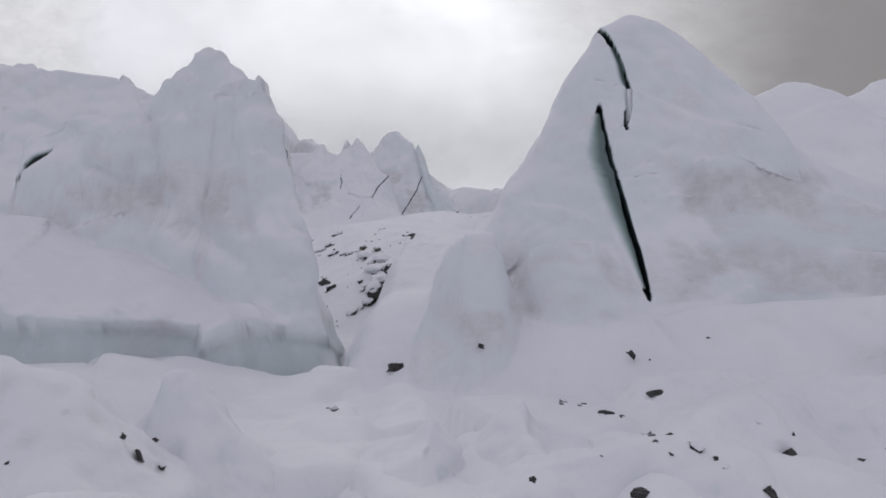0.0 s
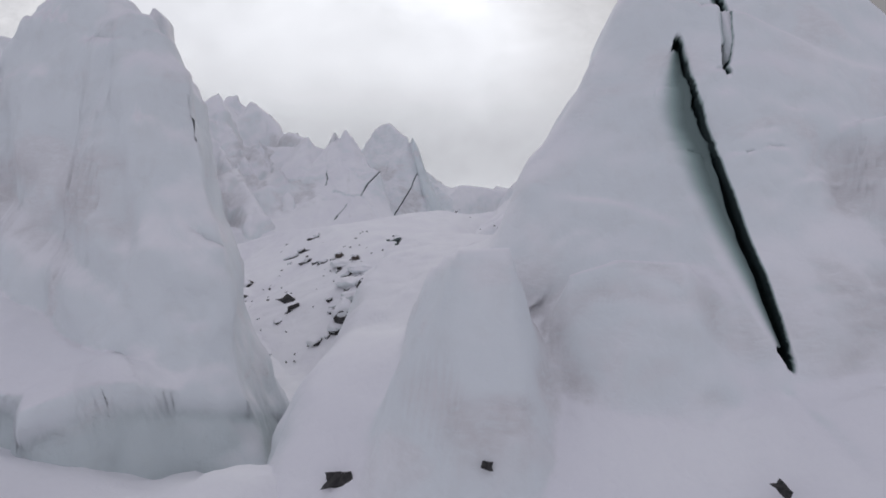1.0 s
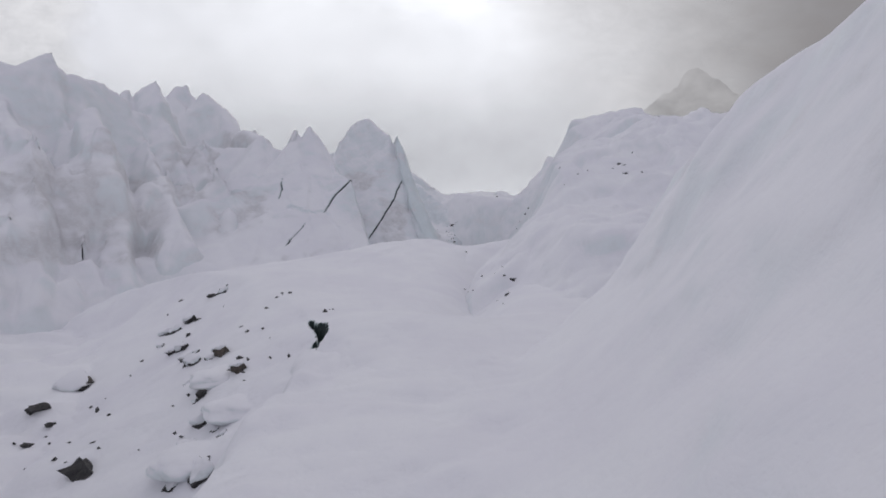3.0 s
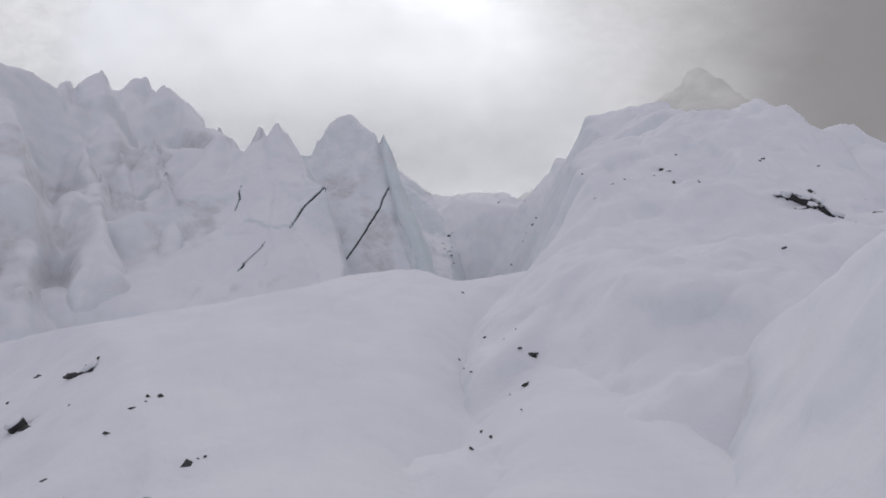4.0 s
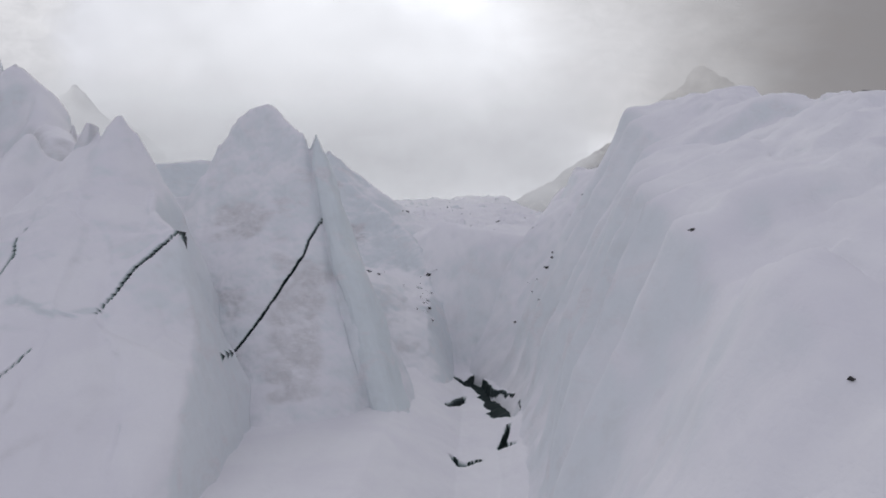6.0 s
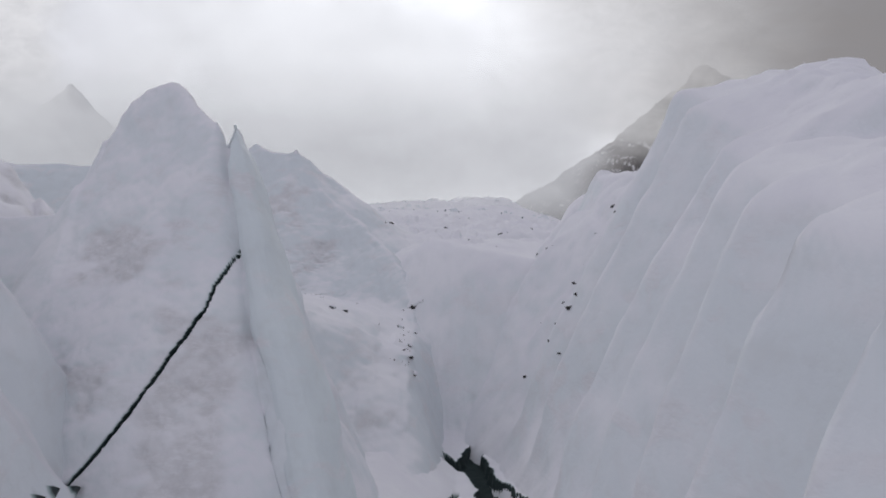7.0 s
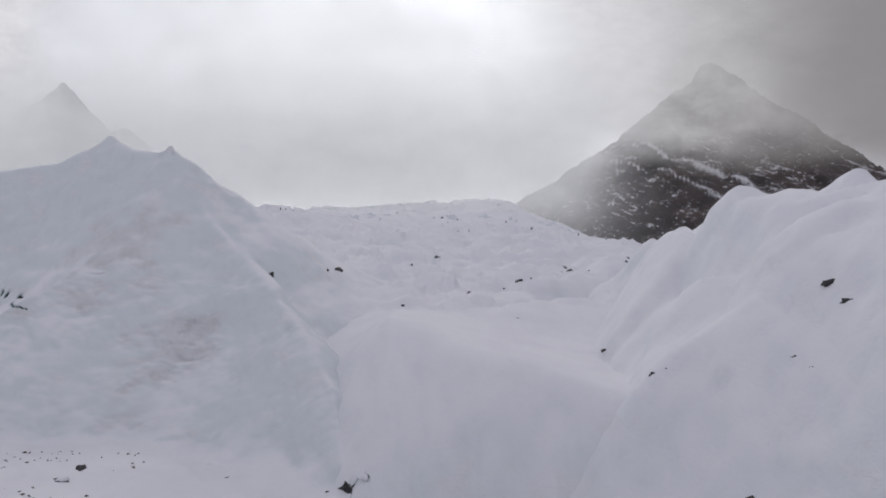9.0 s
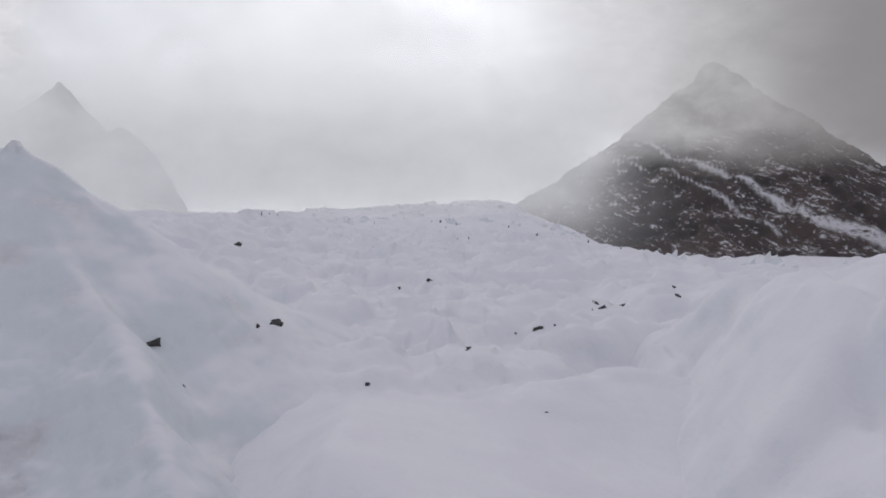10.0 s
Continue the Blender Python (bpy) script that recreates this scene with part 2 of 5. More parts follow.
def ground_height(X, Y):
    z = valley(Y)
    # a smooth slab of snow at the head of the gorge, its face turned to the left
    low = np.interp(X, [2, 6, 9, 12, 15], [135.5, 134.0, 133.2, 133.6, 134])
    high = np.interp(X, [0, 4.5, 9, 14, 19], [147, 144.6, 140.8, 138.2, 136]) + 1.0 * fbm(X / 4.0, X * 0, X * 0, 2, 19)
    u = smooth_max((Y - low) / (high - low), np.zeros_like(Y), 0.10)
    slab = -1.2 + (1.2 + np.interp(X, [-2, 2.0, 4.6, 14.2, 18], [11.0, 12.8, 15.0, 13.0, 12.6])) * -smooth_max(-u, np.full_like(Y, -1.0), 0.34)
    z = z + (slab - z) * smooth_step(Y, 124, 131) * (1 - smooth_step(Y, 149, 158))
    far = smooth_step(Y, 170, 600)
    z = z + far * np.clip(0.055 * X, -26, 14)
    # the icefall's flank runs down to the valley side on the right
    edge = 28 + 0.09 * (Y - 130)
    z = z - smooth_step(X - edge, -25, 70) * smooth_step(Y, 165, 330) * np.maximum(z - 9, 0)
    near = smooth_step(Y, 152, 162) * (1 - smooth_step(Y, 260, 420))
    z = z + near * smooth_step(-X, 4, 40) * 6.0
    crease = 1 - np.abs(fbm(X / 11 + 0.3 * fbm(X / 5, Y / 5, X * 0, 2, 15), Y / 8, X * 0, 3, 5))
    z = z + near * (3.2 * (crease - 0.75) + 1.0 * facets(X, Y, 7.5, 3, 14, 0.6) + 0.45 * facets(X, Y, 2.8, 6, 18, 0.6) + 0.2 * facets(X, Y, 1.2, 7, 18, 0.6))
    z = z + far * (2.2 * facets(X, Y, 26, 8, 14, 0.5) + 1.5 * facets(X, Y * 0.8, 11, 9, 16, 0.6) + 4.0 * fbm(X / 22, Y / 14, X * 0, 3, 12))
    z = z + (1 - smooth_step(Y, 70, 90)) * (0.42 * fbm(X / 3.4, Y / 3.4, X * 0, 4, 2) + (0.32 + 0.2 * (1 - smooth_step(Y, 20, 30))) * facets(X, Y, 2.2, 4, 12))
    # drift along the foot of the undercut shelf
    z = z + 0.95 * smooth_step(-X, 6.5, 11) * (1 - smooth_step(-X, 34, 44)) * smooth_step(Y, 14, 20.5) * (1 - smooth_step(Y, 27, 34))
    # snow banked up on both sides of the gorge
    mid = np.interp(Y, [84, 90, 105, 133], [5.0, 6.0, 7.0, 8.6])
    gorge = smooth_step(Y, 86, 94) * (1 - smooth_step(Y, 126, 134))
    z = z + gorge * np.minimum(0.55 * np.maximum(np.abs(X - mid) - 1.2, 0), 2.4)
    return z


SINKS = [[(8.8, 133.4, 0.5), (8.6, 131.5, 1.2), (8.2, 129.4, 1.5), (8.0, 128.0, 1.9), (8.3, 126.8, 1.6)],
         [(5.2, 130.6, 0.3), (6.0, 129.2, 0.7), (6.9, 127.9, 0.8), (8.0, 127.4, 1.3)],
         [(8.2, 127.4, 1.5), (8.9, 124.6, 1.3), (9.5, 121.4, 1.7), (10.0, 118.2, 2.3), (10.3, 115.6, 0.8)],
         [(6.9, 123.4, 0.2), (6.5, 121.4, 0.55), (5.9, 119.6, 0.4), (5.4, 118.4, 0.3)],
         [(9.7, 113.6, 0.15), (9.2, 111.6, 0.35), (8.8, 110.0, 0.4), (9.6, 109.6, 0.2)],
         [(5.6, 108.2, 0.2), (6.2, 107.2, 0.5), (7.4, 108.0, 0.2)]]


gx = axis((-3000, -400, 130), (-400, -120, 8), (-120, -42, 2.2), (-42, -13, 0.45), (-13, 4.8, 0.22), (4.8, 12.6, 0.12), (12.6, 42, 0.45), (42, 120, 2), (120, 400, 6), (400, 3000, 130))
gy = axis((-3000, -300, 150), (-300, -30, 15), (-30, 4, 1.0), (4, 22, 0.16), (22, 106, 0.45), (106, 135, 0.14), (135, 180, 0.35), (180, 240, 0.6), (240, 320, 1.1), (320, 1000, 3.5), (1000, 3600, 130))
GX, GY = np.meshgrid(gx, gy)
P = np.stack([GX, GY, ground_height(GX, GY)], -1)
near_mask = (np.abs(GX) < 45) & (GY > 0) & (GY < 185)
R = roughened(P, [(1.6, 0.22, 0.5), (0.8, 0.10, 0.6), (0.4, 0.04, 0.5)], 40)
P = np.where(near_mask[..., None], R, P)
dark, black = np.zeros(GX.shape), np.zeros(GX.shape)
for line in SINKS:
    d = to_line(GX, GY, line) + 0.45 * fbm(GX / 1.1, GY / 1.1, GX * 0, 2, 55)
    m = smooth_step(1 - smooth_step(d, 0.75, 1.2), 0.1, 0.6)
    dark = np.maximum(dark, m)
    # shade of the holes, painted near black over a shallow dip
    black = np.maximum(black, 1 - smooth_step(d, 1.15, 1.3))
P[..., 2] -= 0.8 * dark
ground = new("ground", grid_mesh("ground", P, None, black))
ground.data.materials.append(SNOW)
tagged(ground, "snow-covered glacier floor with a broken icefall beyond", "glacier", kind="structure")
SURFACES.append((gx, gy, P[..., 2]))


def sample(x, y):
    """Height of the topmost surface at a place."""
    best = -1e3
    for xs, ys, Z in SURFACES:
        if xs[0] < x < xs[-1] and ys[0] < y < ys[-1]:
            i = min(np.searchsorted(xs, x), len(xs) - 1)
            j = min(np.searchsorted(ys, y), len(ys) - 1)
            a = (x - xs[i - 1]) / (xs[i] - xs[i - 1])
            b = (y - ys[j - 1]) / (ys[j] - ys[j - 1])
            z = (Z[j - 1, i - 1] * (1 - a) + Z[j - 1, i] * a) * (1 - b) + (Z[j, i - 1] * (1 - a) + Z[j, i] * a) * b
            best = max(best, z)
    return best


def ice_mass(name, label, category, xs, ys, height, lumps, seed, cracks=(), undercut=None, group="", margin=3.5, pits=(), shear=None, fades=None, crust=(), folds=()):
    """A serac or snow hump as one mesh on its own grid, sunk into the ground. cracks: (line in x and z, depth, y limits)."""
    X, Y = np.meshgrid(xs, ys)
    low = ground_height(X, Y)
    # the mass runs out into the ground towards its sides: (low x, high x, low y, high y)
    west, east, south, north = fades or (margin,) * 4
    wave = 0.5 * fbm(X / 9, Y / 9, X * 0, 3, seed + 77)
    runs = [(X - xs[0]) / west + (wave if west > 6 else 0), (xs[-1] - X) / east + (wave if east > 6 else 0),
            (Y - ys[0]) / south + (wave if south > 6 else 0), (ys[-1] - Y) / north + (wave if north > 6 else 0)]
    rimmed = np.minimum(np.minimum(runs[0], runs[1]), np.minimum(runs[2], runs[3]))
    U = X
    for _ in range(3 if shear else 1):
        Z = height(X, Y)
        if shear:
            X = U + shear(U, Z)
    Z = height(X, Y)
    Z = low - 1.6 + (Z - low + 1.6) * smooth_step(rimmed, 0.0, 1.0)
    flat = np.stack([X, Y, Z], -1)
    P = roughened(flat, lumps, seed)
    ice = np.zeros(X.shape)
    # soft folds and sharp steps drawn on the face: line in x and z with widths, depth, y limits
    for line, depth, y0, y1 in folds:
        d = to_line(P[..., 0] + 0.12 * fbm(P[..., 2] / 0.9, P[..., 0] / 0.9, X * 0, 2, seed + 61), P[..., 2], line)
        P[..., 1] += np.where((P[..., 1] > y0) & (P[..., 1] < y1), depth * np.exp(-0.7 * d * d), 0.0)
    # crumbly crust: x from, to, z from, to, height of the grains
    crusted = np.zeros(X.shape)
    for x0, x1, z0, z1, amp in crust:
        px, pz = P[..., 0] + 0.8 * fbm(P[..., 2] / 1.1, P[..., 1] / 2, X * 0, 2, seed + 63), P[..., 2] + 0.5 * fbm(P[..., 0] / 1.4, P[..., 1] / 2, X * 0, 2, seed + 64)
        m = smooth_step(px, x0 - 0.5, x0 + 0.5) * (1 - smooth_step(px, x1 - 0.5, x1 + 0.5)) * smooth_step(pz, z0 - 0.2, z0 + 0.2) * (1 - smooth_step(pz, z1 - 0.3, z1 + 0.3))
        m = m * smooth_step(fbm(P[..., 0] / 2.2, P[..., 2] / 1.2, P[..., 1] / 3, 3, seed + 65), -0.32, 0.12)
        m = m * (1 - smooth_step(normals(P)[..., 2], 0.55, 0.85))
        grain = fbm(P[..., 0] / 0.75, P[..., 1] / 0.75, P[..., 2] / 0.42, 4, seed + 66, 0.6)
        P = P + normals(P) * (amp * m * (grain - 0.25))[..., None]
        crusted = np.maximum(crusted, m)
    if undercut is not None:
        P, ice = undercut(P, ice)
    for line, depth, y0, y1 in cracks:
        track = U if shear else P[..., 0]
        wob = (0.03 if shear else 0.10) * fbm(P[..., 0] / 0.7, P[..., 2] / 0.7, P[..., 0] * 0, 2, seed + 5)
        d = to_line(track + wob, P[..., 2], line)
        inside = (P[..., 1] > y0) & (P[..., 1] < y1)
        m = np.where(inside, 1 - smooth_step(d, 0.75, 1.15), 0.0)
        order = sorted(line, key=lambda p: p[1])
        mid_x = np.interp(P[..., 2], [p[1] for p in order], [p[0] for p in order])
        half = np.interp(P[..., 2], [p[1] for p in order], [0.5 * p[2] for p in order])
        across = (track + wob - mid_x) / np.maximum(half, 0.02)
        wide = half > 0.14
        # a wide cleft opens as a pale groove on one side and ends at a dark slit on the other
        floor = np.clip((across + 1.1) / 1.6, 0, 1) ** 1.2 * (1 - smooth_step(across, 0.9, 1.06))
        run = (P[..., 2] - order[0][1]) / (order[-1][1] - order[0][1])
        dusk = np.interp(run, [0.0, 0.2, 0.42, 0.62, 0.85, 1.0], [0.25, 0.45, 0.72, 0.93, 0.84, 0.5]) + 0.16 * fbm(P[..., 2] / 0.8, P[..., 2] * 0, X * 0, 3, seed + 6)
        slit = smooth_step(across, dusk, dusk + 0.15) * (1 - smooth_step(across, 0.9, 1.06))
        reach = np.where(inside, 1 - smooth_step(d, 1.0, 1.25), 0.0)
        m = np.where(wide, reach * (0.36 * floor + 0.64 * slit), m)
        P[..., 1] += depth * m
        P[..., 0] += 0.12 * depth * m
        # shade paints the slit near black; the groove's green ice darkens towards it
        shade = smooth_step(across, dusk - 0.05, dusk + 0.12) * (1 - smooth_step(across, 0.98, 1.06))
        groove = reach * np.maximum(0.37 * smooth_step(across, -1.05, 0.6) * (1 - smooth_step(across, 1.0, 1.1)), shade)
        # thin cracks get the painted dark all across
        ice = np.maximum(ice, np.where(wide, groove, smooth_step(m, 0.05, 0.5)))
    for line, depth in pits:
        d = to_line(X, Y, line) + 0.5 * fbm(X / 0.4, Y / 0.4, X * 0, 3, seed + 8)
        m = 1 - smooth_step(d, 0.7, 1.25)
        P[..., 2] -= depth * m
        # the pit's shade is painted near black, to just past its rim
        ice = np.maximum(ice, 1 - smooth_step(d, 1.2, 1.34))
    keep = Z > low - 0.8
    ob = new(name, grid_mesh(name, P, keep, ice, crusted))
    ob.data.materials.append(SERAC)
    tagged(ob, label, category, group)
    SURFACES.append((xs, ys, np.where(keep, P[..., 2], -1e3)))
    return ob


LUMPS = [(3.5, 0.55, 0.3), (1.2, 0.20, 0.2), (0.4, 0.05, 0.15)]
SMOOTHER = [(4.5, 0.35, 0.3), (1.4, 0.12, 0.3), (0.4, 0.035, 0.2)]


# the cloven serac on the right with its long flank
PROFILE = eased([(-40, -30), (-3.4, -6.6), (-1.6, -4.3), (0.2, -1.7), (1.9, 0.9), (2.7, 2.5), (3.6, 3.9), (4.5, 5.3), (5.5, 7.1), (6.5, 8.9), (7.2, 10.0), (8.4, 10.75), (9.7, 10.55), (11.0, 9.8),
                 (12.2, 8.8), (14.2, 7.1), (16, 5.2), (21, 3.2), (30, 2.0), (60, 1)], 0.35)


def cloven_height(X, Y):
    shift = np.interp(Y, [20, 27, 33, 36, 40, 48, 56, 63, 70], [0, 0, 0.3, 0.7, 1.2, 2.2, 3.8, 5, 6])
    drop = np.interp(Y, [20, 27, 33, 36, 40, 48, 56, 63, 70], [0, 0, 0.5, 1.1, 1.6, 2.0, 3.4, 6.5, 10])
    z = PROFILE(X - shift) - drop
    u = np.minimum(X - shift, 8.0)
    toe = u - 0.0625 * np.maximum(u, 0) ** 2 - 0.5 - 0.9 * np.maximum(-2.2 - u, 0)
    z = z + (smooth_max(z, toe, 1.6) - z) * smooth_step(Y, 29, 37) * (1 - smooth_step(Y, 50, 58))
    brow = np.interp(X, [-3, -1.4, 1.2, 3.3, 5.6, 8.5, 14, 21, 30], [27.5, 26.8, 26.2, 26.2, 26.8, 27.4, 27.8, 29, 30])
    d = brow - Y
    d = np.where(d > 0.6, d, np.where(d < -0.6, 0.0, (d + 0.6) ** 2 / 2.4))
    z = z - 30 * (1 - np.exp(-2.9 * d / 30))
    ledge = facets(X * 0.45 + 0.1 * z, z * 1.0 + 0.15 * X, 2.6, 21, 9)
    broken = smooth_step(d, 0.1, 1.2)
    z = z + 0.3 * broken * facets(X + 0.25 * z, Y, 3.0, 21, 9) + 0.45 * broken * ledge * smooth_step(z, -3, -1)
    crusted = smooth_step(fbm(X / 4, z / 3, X * 0, 2, 28), -0.05, 0.3)
    z = z + 0.26 * broken * crusted * fbm(X / 0.9, z / 0.6, X * 0, 3, 27)
    for bench in ([(9.7, 25.0, 2.5), (10.5, 24.4, 3.7), (12, 24.1, 3.6), (14.2, 23.9, 2.8), (16.6, 23.7, 1.8), (19, 23.2, 1.0)], [(8.7, 23.9, -0.1), (10.6, 23.8, 0.2), (14, 23.4, 0.1), (18, 22.8, -0.2), (24, 21.8, -0.3)]):
        z = smooth_max(z, ridge(X, Y, bench, (0.3, 3), (8.0, 16), 0.35, (1.5, 0.5)) + 0.3 * fbm(X / 1.4, Y / 1.4, X * 0, 3, 29), 0.4)
    shelf = [(3.0, 22.6, -2.6), (6, 22.0, -2.8), (9, 21.2, -2.0), (14, 20.2, -1.6), (22, 19, -0.8), (34, 18, 0.5)]
    z = smooth_max(z, ridge(X, Y, shelf, (0.35, 3), (1.0, 8), 0.4), 0.5)
    # the low cliff beside the cleft and the square buttress at the corner
    cliff = [(3.3, 23.7, 0.0), (4.4, 23.3, 0.35), (5.6, 23.0, 0.3), (6.5, 23.2, -0.3)]
    z = smooth_max(z, ridge(X, Y, cliff, (0.5, 3), (4.0, 14), 0.4, (1.2, 1.5)), 0.5)
    butt = [(0.75, 22.1, 0.55), (1.85, 22.2, 0.6)]
    z = smooth_max(z, ridge(X, Y, butt, (0.3, 2), (5.0, 16), 0.45, (2.0, 1.6)), 0.4)
    return z


CLEFT_TOP = [(7.85, 9.9, 0.14), (7.85, 8.4, 0.36), (7.85, 7.0, 0.40), (7.85, 6.0, 0.32), (7.85, 5.0, 0.16)]
CLEFT = [(6.75, 6.0, 0.16), (6.75, 5.0, 0.72), (6.75, 4.0, 1.12), (6.75, 2.5, 1.04), (6.75, 0.5, 0.78), (6.75, -0.8, 0.54), (6.75, -1.8, 0.16)]


def cleft_course(U, Z):
    """How far the columns of the mesh bend sideways, so that they follow the clefts."""
    bend = np.interp(Z, [-3, -1.7, -0.8, 0.5, 2.5, 4.0, 5.0, 5.9, 6.8, 8.2, 9.7], [0.7, 0.75, 0.55, 0.25, -0.14, -0.41, -0.34, -0.14, -0.08, -0.3, -0.7])
    return bend * (1 - smooth_step(np.abs(U - 7.3), 1.2, 4.2))


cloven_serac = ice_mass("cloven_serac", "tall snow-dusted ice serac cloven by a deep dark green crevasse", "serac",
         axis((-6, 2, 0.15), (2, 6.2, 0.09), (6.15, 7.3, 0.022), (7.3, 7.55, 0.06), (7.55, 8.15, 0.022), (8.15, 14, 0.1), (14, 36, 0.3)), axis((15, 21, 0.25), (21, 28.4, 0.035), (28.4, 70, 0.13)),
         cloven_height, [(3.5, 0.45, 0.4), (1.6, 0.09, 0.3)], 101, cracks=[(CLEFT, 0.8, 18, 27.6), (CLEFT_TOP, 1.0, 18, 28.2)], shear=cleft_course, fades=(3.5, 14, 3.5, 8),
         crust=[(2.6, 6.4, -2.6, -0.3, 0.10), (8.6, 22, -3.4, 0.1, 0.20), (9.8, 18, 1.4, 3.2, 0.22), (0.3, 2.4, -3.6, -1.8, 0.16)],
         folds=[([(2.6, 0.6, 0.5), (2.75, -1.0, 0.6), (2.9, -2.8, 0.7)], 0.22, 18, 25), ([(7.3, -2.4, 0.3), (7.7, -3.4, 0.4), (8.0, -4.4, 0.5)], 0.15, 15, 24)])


def part(name, bm, mat, parent, label="", smooth=True):
    """Links a bmesh as one mesh under a thing or a part."""
    me = bpy.data.meshes.new(name)
    bm.to_mesh(me)
    bm.free()
    for f in me.polygons:
        f.use_smooth = smooth
    me.materials.append(mat)
    ob = new(name, me)
    ob.parent = parent
    if label:
        ob["label"] = label
    return ob


def slab(outline, y0, lean, thick, seed):
    """An upright splinter of ice with a drawn outline in x and z, leaning back with height."""
    rng = random.Random(seed)
    bm = bmesh.new()
    front = [bm.verts.new((x, y0 + lean * z + rng.uniform(-0.04, 0.04), z)) for x, z in outline]
    f = bm.faces.new(front)
    got = bmesh.ops.extrude_face_region(bm, geom=[f])
    for v in got["geom"]:
        if isinstance(v, bmesh.types.BMVert):
            v.co.y += thick
    bmesh.ops.recalc_face_normals(bm, faces=bm.faces)
    bmesh.ops.bevel(bm, geom=bm.edges[:], offset=0.06, segments=2, affect="EDGES", clamp_overlap=True)
    return bm


part("ice_flake", slab([(7.66, 5.6), (7.70, 6.72), (7.95, 6.84), (8.10, 6.5), (8.28, 5.6), (8.55, 4.7), (8.15, 4.3), (7.80, 4.75)], 23.35, 0.36, 1.6, 1), SERAC, cloven_serac, "thin upright splinter of ice beside the crevasse")
part("ice_tooth", slab([(7.05, 4.2), (7.15, 5.5), (7.3, 5.75), (7.5, 5.1), (7.72, 4.6), (7.4, 4.0)], 23.5, 0.36, 1.4, 2), SERAC, cloven_serac, "small pointed tooth of ice")


# the rounded mass beyond it
def rounded_height(X, Y):
    crest = [(15, 42, 7.5), (19.5, 43, 9.6), (22.5, 44, 11.3), (25.2, 44.5, 12.2), (27.5, 44.5, 11.5), (29.2, 44.5, 11.0), (31.5, 44.5, 11.9), (35, 45, 12.6), (44, 46, 13.5)]
    return ridge(X, Y, crest, (0.9, 20), (0.95, 24), 1.4, (1.0, 0.2)) + 0.5 * facets(X, Y, 4.5, 121, 12)


ice_mass("rounded_serac", "rounded snow-covered ice dome behind the cloven serac", "serac",
         axis((12, 48, 0.35)), axis((26, 62, 0.35)), rounded_height, LUMPS, 151, fades=(3.5, 12, 3.5, 12))


# the broad serac on the left with its undercut shelf
LIP = [(-40, 17, -0.8), (-17, 22.5, -2.1), (-11.6, 25.0, -2.6), (-10.3, 25.3, -3.0), (-9.6, 24.5, -3.4), (-8.6, 25.0, -2.9), (-7.2, 26.0, -3.0), (-6.3, 27.8, -3.5), (-5.4, 30.4, -4.3), (-4.8, 32.2, -5.1), (-5.4, 33.4, -5.2), (-8, 34.5, -5.2)]


def domed_height(X, Y):
    crest = [(-22, 33, 6.5), (-15.5, 32, 7.7), (-13.4, 31.6, 9.3), (-12, 31.6, 10.3), (-10.9, 31.3, 9.7), (-10.4, 30.6, 8.8), (-9.9, 30.2, 8.6), (-9.3, 30.2, 8.3)]
    z = ridge(X, Y, crest, (1.9, 30), (6.5, 70), 0.7, (0, 1.0))
    back = [(-46, 40, 14.4), (-31, 42, 14.5), (-27, 43, 13.6), (-22, 44, 11.4), (-18, 42, 8)]
    z = smooth_max(z, ridge(X, Y, back, (1.7, 19), (1.8, 26), 0.7, (0, 1.0)), 0.8)
    steep_back = 9.5 - 3.2 * (Y - 32.4 + 2.4 * np.minimum(X + 17, 0))
    z = np.minimum(z, np.maximum(steep_back, -9))
    shift = np.interp(Y, [24, 26.5, 28.5, 31, 33, 36, 42], [3.5, 2.4, 0.8, 0.0, -0.3, -2.4, -11])
    cheek = np.interp(X - shift, [-10.2, -9.3, -8.6, -7.9, -7.06, -6.4, -5.6, -4.6, -3.6, 4], [12, 9.0, 7.0, 4.5, 0.4, -1.9, -3.4, -5.2, -7.5, -40])
    z = -smooth_max(-z, -cheek, 0.5)
    z = z + 0.4 * facets(X, Y + 0.3 * z, 3.4, 33, 9) + 0.5 * facets(X * 0.5, z + 0.2 * X, 2.8, 35, 22) * smooth_step(z, -1, 0.5)
    crusted = smooth_step(fbm(X / 4, z / 3, X * 0, 2, 38), 0.0, 0.3)
    z = z + 0.35 * crusted * fbm(X / 1.0, z / 0.5, Y / 1.0, 3, 37) * smooth_step(z, -1, 1)
    sd, lip = beside(X, Y, LIP)
    sd = sd + 0.7 * fbm(X / 2.4, Y / 2.4, X * 0, 3, 46)
    lip = lip + 0.5 * fbm(X / 3.0, Y / 6.0, X * 0, 2, 47)
    inner = np.maximum(sd, 0)
    shelf = lip + (0.8 * (1 - np.exp(-0.7 * inner)) + np.clip(0.10 + 0.018 * (-X - 9), 0.1, 0.3) * np.minimum(inner, 9)) * smooth_step(-X, 4.5, 8.0) - 5.5 * np.maximum(-sd, 0)
    shelf = shelf - np.where(sd < 1.2, 0.16 * (1.2 - np.maximum(sd, 0)) ** 2, 0)
    return smooth_max(z, shelf, 0.6)


